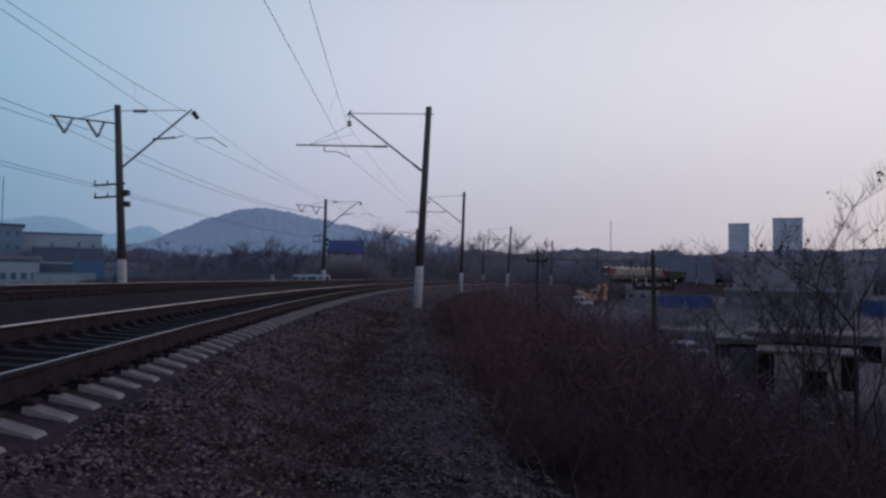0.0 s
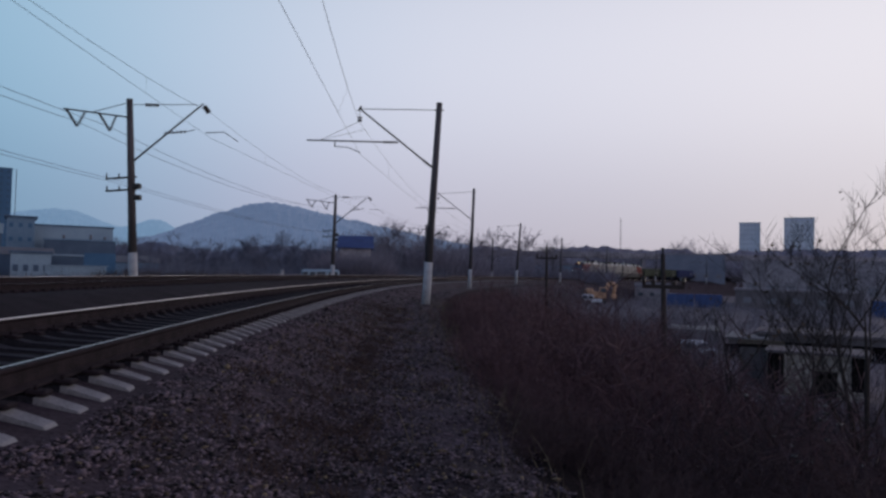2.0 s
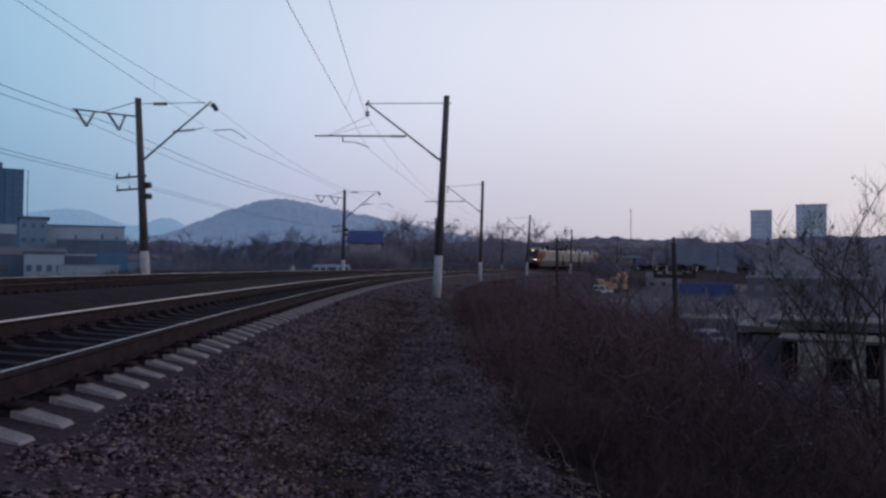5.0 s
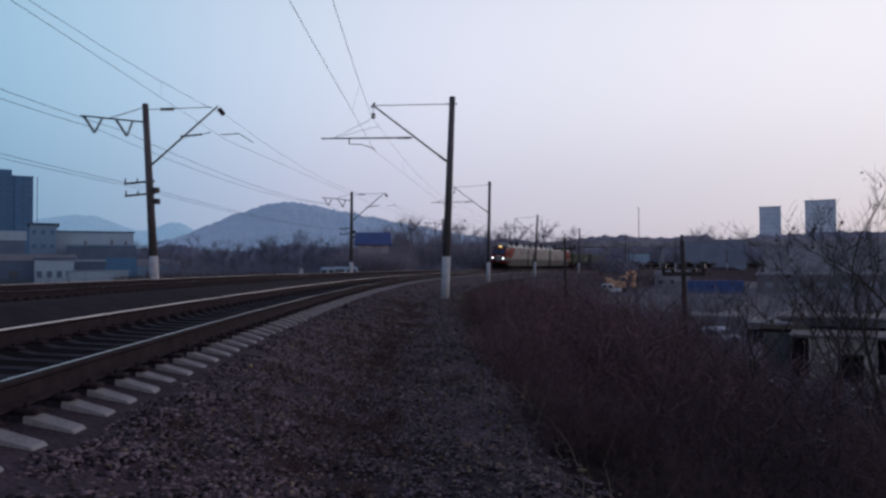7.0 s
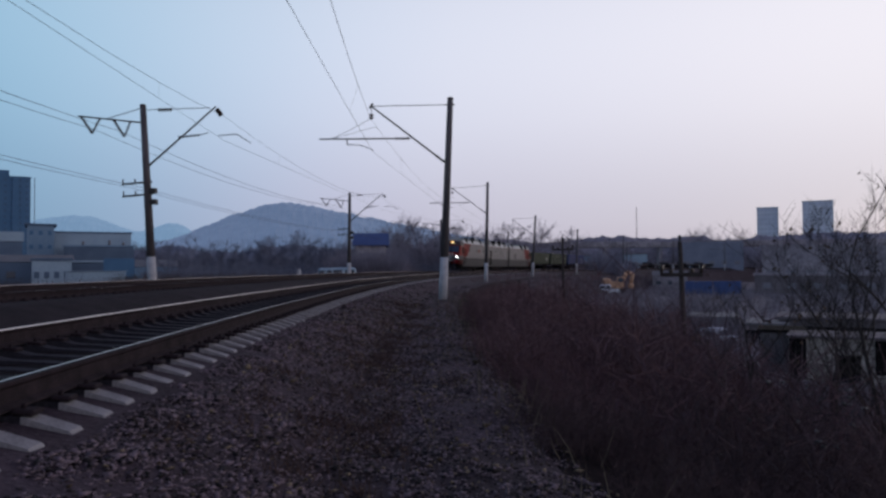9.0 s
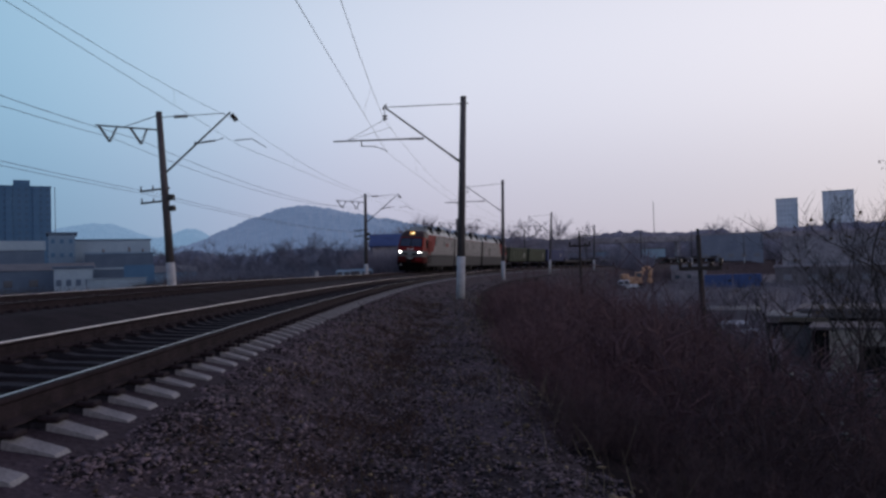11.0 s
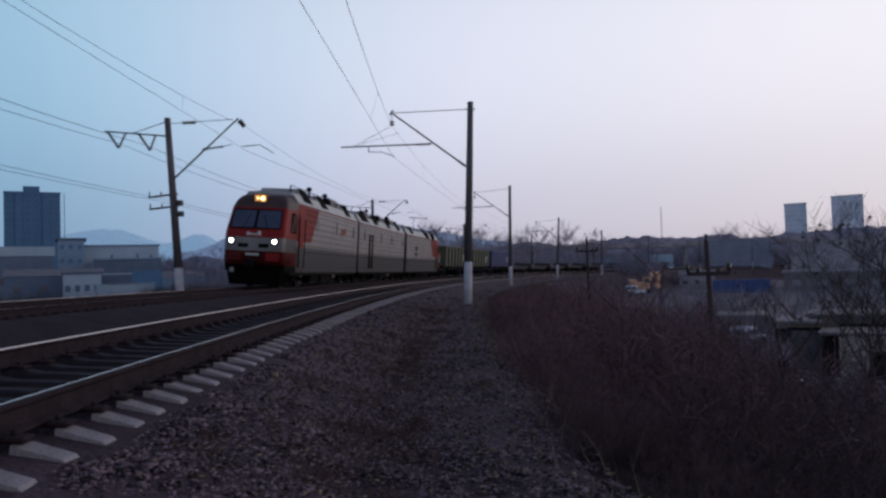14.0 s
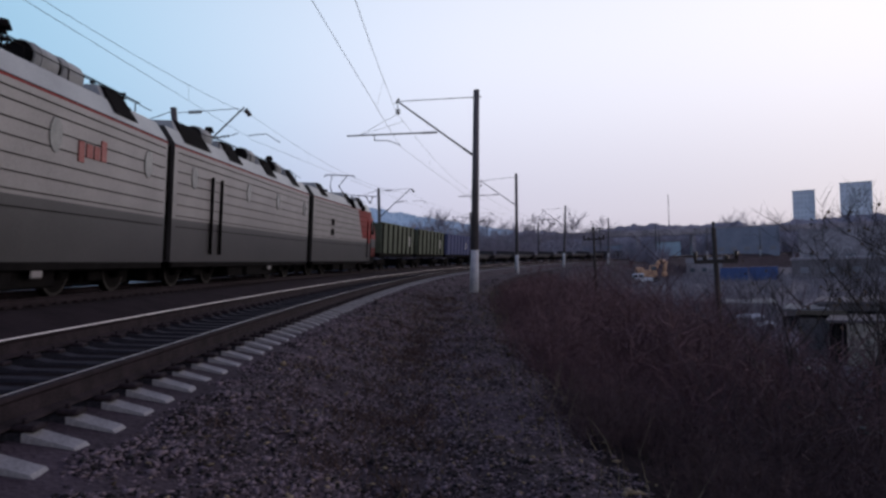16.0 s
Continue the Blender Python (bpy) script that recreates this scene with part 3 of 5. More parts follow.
def bogie(parent, y, wheelbase, r, sides=(1, -1)):
    """Two axles, side frames and brake gear, under a vehicle."""
    bm = bmesh.new()
    for sgn in sides:
        block(bm, sgn * 0.98 - 0.07, sgn * 0.98 + 0.07, y - wheelbase / 2 - 0.5, y + wheelbase / 2 + 0.5, 0.45, 0.70, 0.04)
        for dy in (-wheelbase / 2, wheelbase / 2):
            block(bm, sgn * 1.0 - 0.1, sgn * 1.0 + 0.1, y + dy - 0.2, y + dy + 0.2, 0.28, 0.62, 0.05)
        block(bm, sgn * 1.02 - 0.09, sgn * 1.02 + 0.09, y - 0.35, y + 0.35, 0.20, 0.52, 0.04)
    block(bm, -0.9, 0.9, y - 0.3, y + 0.3, 0.35, 0.8, 0.04)
    block(bm, -0.62, 0.62, y - wheelbase / 2 - 0.4, y + wheelbase / 2 + 0.4, 0.12, 0.66, 0.06)
    part("bogie_frame", bm, SOOT, parent)
    for dy in (-wheelbase / 2, wheelbase / 2):
        wb = bmesh.new()
        for sgn in (1, -1):
            spun(wb, (sgn * 0.80, y + dy, r - DROP), (1, 0, 0), r, 0.13, 24)
            spun(wb, (sgn * 0.72, y + dy, r - DROP), (1, 0, 0), r + 0.03, 0.03, 24)
        rod(wb, (-0.8, y + dy, r - DROP), (0.8, y + dy, r - DROP), 0.09, n=8)
        ws = part("wheelset", wb, SOOT, parent)
        for sgn in (1, -1):
            rb = bmesh.new()
            n = 24
            o = [rb.verts.new((sgn * 0.867, y + dy + math.cos(6.2832 * i / n) * r * 0.995, r - DROP + math.sin(6.2832 * i / n) * r * 0.995)) for i in range(n)]
            q = [rb.verts.new((sgn * 0.869, y + dy + math.cos(6.2832 * i / n) * r * 0.88, r - DROP + math.sin(6.2832 * i / n) * r * 0.88)) for i in range(n)]
            for i in range(n):
                rb.faces.new((o[i], o[(i + 1) % n], q[(i + 1) % n], q[i]))
            part("wheel_rim", rb, TYRE, ws, "bright worn wheel rim")


def side_faces(bm, sgn, y0, y1, cab):
    """One long side: grey below, pale above, with the red field by the cab that ends in a slant."""
    x = sgn * W
    zb, zm, zt = 0.70, 2.02, 4.22
    if cab:
        ya, yb = -3.85, -2.2
        quad(bm, [(x, y0, zb), (x, y1, zb), (x, y1, zm), (x, y0, zm)], 1)
        quad(bm, [(x, y0, zm), (x, ya, zm), (x, ya + 0.18, 2.32), (x, y0, 2.32)], 0)
        quad(bm, [(x, y0, 2.32), (x, ya + 0.18, 2.32), (x, yb, zt), (x, y0, zt)], 2)
        quad(bm, [(x, ya, zm), (x, y1, zm), (x, y1, zt), (x, yb, zt), (x, ya + 0.18, 2.32)], 0)
    else:
        quad(bm, [(x, y0, zb), (x, y1, zb), (x, y1, zm), (x, y0, zm)], 1)
        quad(bm, [(x, y0, zm), (x, y1, zm), (x, y1, zt), (x, y0, zt)], 0)


def cab_shell(root):
    """The rounded, raked cab end: rings of the plan at rising heights."""
    levels = [(0.70, -8.20, W, 3), (1.02, -8.32, W, 3), (1.02, -8.36, W, 4), (1.70, -8.42, W, 4), (1.70, -8.42, W, 1), (2.02, -8.42, W, 1), (2.02, -8.42, W, 1), (2.36, -8.40, W, 1), (2.36, -8.40, W, 2),
              (2.74, -8.28, W, 2), (3.30, -8.04, W - 0.05, 2), (3.88, -7.78, W - 0.09, 2), (3.88, -7.78, W - 0.09, 5), (4.24, -7.58, W - 0.19, 5), (4.50, -7.30, W - 0.36, 5), (4.66, -6.9, W - 0.56, 5)]
    bm = bmesh.new()
    rings = []
    for z, f, w, _ in levels:
        plan = [(min(W, float(np.interp(z, [4.24, 4.66], [W, 1.2]))), -6.30), (w, f + 0.34), (w - 0.03, f + 0.14), (w - 0.12, f + 0.035), (w - 0.32, f), (w * 0.35, f), (-w * 0.35, f), (-w + 0.32, f), (-w + 0.12, f + 0.035), (-w + 0.03, f + 0.14), (-w, f + 0.34), (-min(W, float(np.interp(z, [4.24, 4.66], [W, 1.2]))), -6.30)]
        rings.append([bm.verts.new((a, b, z)) for a, b in plan])
    for i in range(len(levels) - 1):
        if levels[i][:2] == levels[i + 1][:2]:
            continue
        for j in range(11):
            f = bm.faces.new((rings[i][j + 1], rings[i][j], rings[i + 1][j], rings[i + 1][j + 1]))
            f.material_index, f.smooth = 6 if levels[i + 1][3] == 1 and 2 <= j <= 8 else levels[i + 1][3], True
    bm.faces.new(rings[-1][::-1]).material_index = 5
    bmesh.ops.remove_doubles(bm, verts=bm.verts[:], dist=0.001)
    part("cab", bm, [PALE, MID, RED, SOOT, WINE, CAP, BAND], root, "red rounded driver's cab with dark top")

    def on_front(z):
        return float(np.interp(z, [2.36, 2.74, 3.88, 4.24, 4.55], [-8.40, -8.28, -7.78, -7.60, -7.30]))
    for sgn in (1, -1):
        bm = bmesh.new()
        xs, zs = (0.03, 1.27), (2.82, 3.76)
        pts = []
        for a, b in ((xs[0], zs[0]), (xs[1], zs[0]), (xs[1] - 0.04, zs[1]), (xs[0], zs[1])):
            y = on_front(b) - 0.055 + max(0, a - 0.56) * 0.03
            pts.append((sgn * a, y, b))
        back = [(p[0], p[1] + 0.05, p[2]) for p in pts]
        quad(bm, pts)
        for i in range(4):
            quad(bm, [pts[i], pts[(i + 1) % 4], back[(i + 1) % 4], back[i]])
        win = part("windscreen", bm, PANE, root, "dark windscreen pane")
        fb = bmesh.new()
        for i in range(4):
            rod(fb, pts[i], pts[(i + 1) % 4], 0.035, n=6)
        part("window_frame", fb, SOOT, win)
        wb = bmesh.new()
        rod(wb, (sgn * 0.6, on_front(2.86) - 0.06, 2.84), (sgn * 0.35, on_front(3.5) - 0.06, 3.5), 0.015, n=5)
        part("wiper", wb, SOOT, win)
        # headlamp in its bezel
        bm = bmesh.new()
        spun(bm, (sgn * 1.09, -8.42, 2.17), (0, 1, 0), 0.16, 0.12, 16)
        hl = part("headlamp_bezel", bm, SOOT, root)
        bm = bmesh.new()
        spun(bm, (sgn * 1.09, -8.49, 2.17), (0, 1, 0), 0.088, 0.04, 16)
        part("headlamp", bm, LAMP, hl, "lit white headlamp")
        bm = bmesh.new()
        block(bm, sgn * 0.52 - 0.26, sgn * 0.52 + 0.26, -8.46, -8.38, 1.86, 2.06, 0.03)
        part("marker_lamp", bm, SOOT, root, "dark unlit marker lamp housing")
        bm = bmesh.new()
        block(bm, sgn * 0.98 - 0.34, sgn * 0.98 + 0.34, -8.46, -8.36, 1.18, 1.60, 0.06)
        part("buffer_panel", bm, RED if sgn > 0 else WINE, root)
        bm = bmesh.new()
        pts = [(sgn * (W + 0.012), y, z) for y, z in ((-7.32, 2.72), (-6.62, 2.72), (-6.62, 3.66), (-7.08, 3.66))]
        quad(bm, pts if sgn > 0 else pts[::-1])
        sw = part("side_window", bm, PORT, root, "pale cab side window with mirror")
        fb = bmesh.new()
        for i in range(4):
            rod(fb, pts[i], pts[(i + 1) % 4], 0.04, n=6)
        rod(fb, (sgn * (W + 0.05), -6.95, 2.72), (sgn * (W + 0.05), -6.95, 3.66), 0.03, n=6)
        part("window_frame", fb, SOOT, sw)
        bm = bmesh.new()
        block(bm, sgn * (W + 0.01) - 0.03, sgn * (W + 0.01) + 0.03, -6.02, -5.22, 2.0, 3.75, 0.02)
        dr = part("cab_door", bm, RED, root, "red cab door")
        bm = bmesh.new()
        block(bm, sgn * (W + 0.008) - 0.03, sgn * (W + 0.008) + 0.03, -6.02, -5.22, 0.95, 1.995, 0.02)
        part("lower_panel", bm, MID, dr, "grey lower door panel")
        bm = bmesh.new()
        for yy in (-6.12, -5.12):
            rod(bm, (sgn * (W + 0.07), yy, 0.95), (sgn * (W + 0.07), yy, 3.5), 0.032, n=6)
        part("handrail", bm, SOOT, dr)
        for zz in (0.2, 0.5, 0.82, 1.22):
            bm = bmesh.new()
            block(bm, sgn * (W - 0.02) - 0.1, sgn * (W - 0.02) + 0.1, -5.85, -5.4, zz - 0.02, zz + 0.02)
            part("step", bm, STEEL, root)
    bm = bmesh.new()
    block(bm, -0.36, 0.36, -7.66, -7.10, 4.12, 4.60, 0.06)
    sl = part("searchlight_box", bm, CAP, root)
    bm = bmesh.new()
    block(bm, -0.29, 0.29, -7.70, -7.655, 4.20, 4.53, 0.03)
    part("searchlight", bm, WARM, sl, "dim amber searchlight reflector")
    for k, r in ((-0.14, 0.05), (0.12, 0.105)):
        bm = bmesh.new()
        spun(bm, (k, -7.71, 4.35), (0, 1, 0), r, 0.03, 14)
        part("headlamp", bm, LAMP2, sl, "lit searchlight bulb")
    # lettering as plain bars
    bm = bmesh.new()
    for x0, x1, z0, z1 in ((-0.36, -0.22, 2.46, 2.62), (-0.18, -0.02, 2.46, 2.56), (0.02, 0.16, 2.46, 2.56), (0.20, 0.36, 2.46, 2.66)):
        block(bm, x0, x1, -8.43, -8.30, z0, z1, 0.01)
    part("emblem", bm, MARK, root, "plain white emblem bars")
    bm = bmesh.new()
    block(bm, -0.40, 0.40, -8.47, -8.40, 1.42, 1.64, 0.01)
    part("number_plate", bm, SOOT, root)
    bm = bmesh.new()
    for i in range(5):
        block(bm, -0.34 + i * 0.14, -0.25 + i * 0.14, -8.485, -8.46, 1.47, 1.59)
    part("number_bars", bm, MARK, root)
    bm = bmesh.new()
    block(bm, -0.16, 0.16, -8.85, -8.2, 0.95, 1.25, 0.05)
    block(bm, -0.24, 0.24, -8.98, -8.70, 0.90, 1.30, 0.06)
    part("coupler", bm, SOOT, root)
    bm = bmesh.new()
    block(bm, -1.12, -0.92, -8.48, -8.36, 0.62, 0.84, 0.02)
    part("step_plate", bm, PALE, root, "small pale plate on the front skirt")
    bm = bmesh.new()
    v = [(-1.55, -7.7), (-1.35, -8.22), (-0.7, -8.42), (0.7, -8.42), (1.35, -8.22), (1.55, -7.7)]
    lo = [bm.verts.new((a * 0.94, b + 0.1, 0.03)) for a, b in v]
    up = [bm.verts.new((a, b, 0.76)) for a, b in v]
    for i in range(5):
        bm.faces.new((lo[i], lo[i + 1], up[i + 1], up[i]))
    bmesh.ops.solidify(bm, geom=bm.faces[:], thickness=0.04)
    part("snow_plough", bm, SOOT, root, "black snow plough under the cab")


def roof_gear(root, cab, raised):
    """Hatches with sloping pale cheeks, louvred dark tops, bus bar, insulators and pantographs."""
    lots = [(-4.1, 1.6), (-0.5, 1.4), (5.7, 1.3)] if cab else [(-6.2, 2.1), (-2.6, 1.4), (1.9, 1.4), (6.0, 1.3)]
    for y, ln in lots:
        bm = bmesh.new()
        a, b = y - ln / 2, y + ln / 2
        lo = [(-1.24, a - 0.25, 4.66), (1.24, a - 0.25, 4.66), (1.24, b + 0.25, 4.66), (-1.24, b + 0.25, 4.66)]
        hi = [(-0.92, a, 5.18), (0.92, a, 5.18), (0.92, b, 5.18), (-0.92, b, 5.18)]
        L, H = [bm.verts.new(p) for p in lo], [bm.verts.new(p) for p in hi]
        for i in range(4):
            bm.faces.new((L[i], L[(i + 1) % 4], H[(i + 1) % 4], H[i]))
        bm.faces.new(H)
        hatch = part("roof_hatch", bm, ROOF, root)
        for sgn in (1, -1):
            lb = bmesh.new()
            rim = [(1.45, a, 4.48), (1.45, b, 4.48), (1.0, b - 0.18, 5.20), (1.0, a + 0.18, 5.20)]
            out = [lb.verts.new((sgn * x, yy, z)) for x, yy, z in rim]
            back = [lb.verts.new((sgn * (x - 0.22), yy, z)) for x, yy, z in rim]
            lb.faces.new(out)
            lb.faces.new(back[::-1])
            for k in range(4):
                lb.faces.new((out[k], back[k], back[(k + 1) % 4], out[(k + 1) % 4]))
            bmesh.ops.recalc_face_normals(lb, faces=lb.faces[:])
            part("louvre_panel", lb, SOOT, hatch, "black louvred roof grille")
    bm = bmesh.new()
    for y in np.arange(-6.0, 8.0, 1.75):
        insulator(bm, (0.78, y + 0.6, 4.84), (0.78, y + 0.6, 5.30), 0.08, 4)
        rod(bm, (0.78, y + 0.6, 5.32), (0.78, min(y + 2.35, 7.9), 5.32), 0.02, n=5)
        rod(bm, (1.12, y + 0.6, 4.84), (1.12, y + 0.6, 5.12), 0.018, n=5)
        rod(bm, (1.12, y + 0.6, 5.12), (1.12, min(y + 2.35, 7.9), 5.12), 0.014, n=5)
    part("bus_bar", bm, SOOT, root, "roof conductor on insulators")
    for y in (2.6, 3.7) if cab else (-4.6, 0.2, 4.1):
        bm = bmesh.new()
        spun(bm, (0.72, y, 5.08), (0, 1, 0), 0.34, 0.95, 16)
        spun(bm, (0.72, y - 0.2, 5.08), (0, 1, 0), 0.36, 0.06, 16)
        tank = part("air_reservoir", bm, ROOF, root)
        bm = bmesh.new()
        spun(bm, (0.72, y - 0.49, 5.08), (0, 1, 0), 0.31, 0.04, 16)
        part("reservoir_end", bm, SOOT, tank, "black reservoir end")
    for y in (-2.2, 1.3) if cab else (-4.0, 3.2):
        bm = bmesh.new()
        insulator(bm, (0.85, y, 4.8), (0.85, y, 5.4), 0.11, 4)
        rod(bm, (0.85, y, 5.38), (0.85, y, 5.56), 0.19, 0.12, 12)
        part("roof_insulator", bm, SOOT, root, "dark roof bushing insulator")
    bm = bmesh.new()
    y = 7.0 if not cab else 7.2
    if raised:
        y = -2.2
        for sgn in (1, -1):
            rod(bm, (sgn * 0.5, y - 0.9, 4.95), (sgn * 0.3, y + 0.9, 5.75), 0.035)
            rod(bm, (sgn * 0.3, y + 0.9, 5.75), (sgn * 0.55, y - 0.4, 6.6), 0.028)
        rod(bm, (-0.95, y - 0.4, 6.62), (0.95, y - 0.4, 6.62), 0.035)
        rod(bm, (-0.95, y - 0.1, 6.58), (0.95, y - 0.1, 6.58), 0.03)
        for sgn in (1, -1):
            rod(bm, (sgn * 0.95, y - 0.4, 6.62), (sgn * 1.1, y - 0.35, 6.45), 0.03)
    else:
        for sgn in (1, -1):
            rod(bm, (sgn * 0.5, y - 0.9, 5.0), (sgn * 0.42, y + 0.9, 5.16), 0.035)
            rod(bm, (sgn * 0.42, y + 0.9, 5.16), (sgn * 0.55, y - 0.6, 5.28), 0.028)
        rod(bm, (-0.95, y - 0.6, 5.30), (0.95, y - 0.6, 5.30), 0.035)
    for sgn in (1, -1):
        insulator(bm, (sgn * 0.5, y - 0.9, 4.6), (sgn * 0.5, y - 0.9, 5.0), 0.09, 4)
    part("pantograph", bm, SOOT, root, "raised pantograph" if raised else "folded pantograph")


def loco_section(cab, raised, label, turn):
    """One section of the locomotive; the cab, if any, is at its -y end. turn: built end for end."""
    root = thing("locomotive_section", label, "locomotive", "sections of the locomotive")
    y0 = -6.30 if cab else -HALF
    y1 = HALF
    bm = bmesh.new()
    for sgn in (1, -1):
        side_faces(bm, sgn, y0, y1, cab)
        x = sgn * W
        quad(bm, [(x, y0, 4.22), (x, y1, 4.22), (x, y1, 4.275), (x, y0, 4.275)], 2)
        quad(bm, [(x, y0, 4.275), (x, y1, 4.275), (x, y1, 4.30), (x, y0, 4.30)], 5)
        quad(bm, [(x, y0, 4.30), (x, y1, 4.30), (sgn * 1.16, y1, 4.84), (sgn * 1.16, y0, 4.84)], 4)
    quad(bm, [(1.16, y0, 4.84), (1.16, y1, 4.84), (0, y1, 4.88), (0, y0, 4.88)], 3)
    quad(bm, [(-1.16, y0, 4.84), (0, y0, 4.88), (0, y1, 4.88), (-1.16, y1, 4.84)], 3)
    if cab:
        quad(bm, [(W, y0, 4.30), (1.16, y0, 4.84), (0, y0, 4.88), (-1.16, y0, 4.84), (-W, y0, 4.30)], 4)
    quad(bm, [(W, y1, 0.7), (-W, y1, 0.7), (-W, y1, 4.30), (-1.16, y1, 4.84), (0, y1, 4.88), (1.16, y1, 4.84), (W, y1, 4.30)], 1)
    if not cab:
        quad(bm, [(W, y0, 0.7), (W, y0, 4.30), (1.16, y0, 4.84), (0, y0, 4.88), (-1.16, y0, 4.84), (-W, y0, 4.30), (-W, y0, 0.7)], 1)
    quad(bm, [(W, y0, 0.7), (-W, y0, 0.7), (-W, y1, 0.7), (W, y1, 0.7)], 1)
    body = part("body", bm, [PALE, MID, RED, ROOF, CHAMFER, SOOT], root, "ribbed pale and mid grey body sides")
    ya = -5.0 if cab else -HALF + 0.3
    gaps = [(-2.5, 0.38), (2.2, 0.38), (6.9, 0.38)] if cab else [(-6.7, 0.36), (-1.4, 0.36), (2.6, 0.36), (7.3, 0.36)]
    if turn:
        gaps = []
    for sgn in (1, -1):
        # black strips draw the shadow lines under the side corrugation
        for z in (1.78, 2.12, 2.46, 2.80, 3.14, 3.48, 3.82, 4.06):
            rb = bmesh.new()
            block(rb, sgn * (W + 0.006) - 0.012, sgn * (W + 0.006) + 0.012, ya, HALF - 0.15, z - 0.011, z + 0.011)
            part("rib", rb, SOOT, body)
        for y, r in gaps:
            pb = bmesh.new()
            n = 20
            c = [(sgn * (W + 0.03), y + math.cos(6.2832 * i / n) * r * 0.62, 3.42 + math.sin(6.2832 * i / n) * r) for i in range(n)]
            f = pb.faces.new([pb.verts.new(p) for p in (c if sgn > 0 else c[::-1])])
            g = bmesh.ops.extrude_face_region(pb, geom=[f])
            for v in g["geom"]:
                if isinstance(v, bmesh.types.BMVert):
                    v.co.x -= sgn * 0.028
            part("porthole", pb, PORT, root, "oval porthole")
    if not cab:
        for sgn in (1, -1):
            db = bmesh.new()
            block(db, sgn * (W + 0.004) - 0.01, sgn * (W + 0.004) + 0.01, -5.1, -4.45, 2.05, 3.6, 0.006)
            dr = part("side_door", db, PALE, root)
            hb = bmesh.new()
            for yy in (-5.2, -4.35):
                rod(hb, (sgn * (W + 0.05), yy, 0.95), (sgn * (W + 0.05), yy, 3.6), 0.055, n=6)
            part("handrail", hb, SOOT, dr)
    if cab and not turn:
        for sgn in (1, -1):
            for k, (a, b, z0, z1) in enumerate(((3.15, 3.40, 2.98, 3.46), (3.50, 3.78, 3.12, 3.44), (3.86, 4.12, 3.12, 3.44), (4.20, 4.46, 3.12, 3.62))):
                eb = bmesh.new()
                block(eb, sgn * (W + 0.02) - 0.012, sgn * (W + 0.02) + 0.012, a, b, z0, z1, 0.005)
                part("emblem_bar", eb, FADED, root)
    if turn:
        for sgn in (1, -1):
            for z0, z1 in ((2.25, 2.65), (2.85, 3.25)):
                eb = bmesh.new()
                block(eb, sgn * (W + 0.01) - 0.02, sgn * (W + 0.01) + 0.02, 3.9, 4.5, z0, z1, 0.02)
                part("vent_window", eb, SOOT, root, "small black side window")
            for yy in (-0.6, -3.4):
                eb = bmesh.new()
                rod(eb, (sgn * (W - 0.05), yy, 4.2), (sgn * 1.25, yy, 4.75), 0.28, 0.28, 10)
                part("vent_cowl", eb, SOOT, root)
    for y in (-5.1, 5.1):
        bogie(root, y, 2.9, 0.62)
    for a, b, w in ((-2.75, -1.15, 1.35), (-1.0, 1.1, 1.45), (1.25, 2.9, 1.3)):
        bm = bmesh.new()
        block(bm, -w, w, a, b, 0.12, 0.69, 0.05)
        part("underfloor_box", bm, SOOT, root)
    for a, b in ((-7.7, -2.85), (-2.8, 2.85), (2.9, 8.1)):
        bm = bmesh.new()
        block(bm, -0.58, 0.58, a, b, 0.04, 0.69, 0.05)
        part("traction_gear", bm, SOOT, root)
    for sgn in (1, -1):
        bm = bmesh.new()
        block(bm, sgn * 1.5 - 0.05, sgn * 1.5 + 0.05, -HALF + (0.8 if cab else 0.1), HALF - 0.1, 0.52, 0.70, 0.02)
        part("sole_bar", bm, SOOT, root)
    bm = bmesh.new()
    block(bm, W - 0.06, W, 1.6, 2.0, 0.36, 0.68, 0.02)
    part("battery_cover", bm, PALE, root, "small pale cover plate under the floor")
    for yy in ([HALF] if cab else [HALF, -HALF]):
        sg = 1 if yy > 0 else -1
        bm = bmesh.new()
        for k in range(3):
            y = yy + sg * (0.02 + k * 0.07)
            block(bm, -1.42, 1.42, min(y, y + sg * 0.05), max(y, y + sg * 0.05), 0.75, 4.25, 0.02)
        block(bm, -1.36, 1.36, min(yy, yy + sg * 0.22), max(yy, yy + sg * 0.22), 0.8, 4.2)
        part("gangway_bellows", bm, SOOT, root, "black folded gangway bellows")
    roof_gear(root, cab, raised)
    if cab:
        cab_shell(root)
    if turn:
        spin = Matrix.Rotation(math.pi, 4, "Z")
        done = set()
        for o in root.children_recursive:
            if o.data.name not in done:
                done.add(o.data.name)
                o.data.transform(spin)
    return root


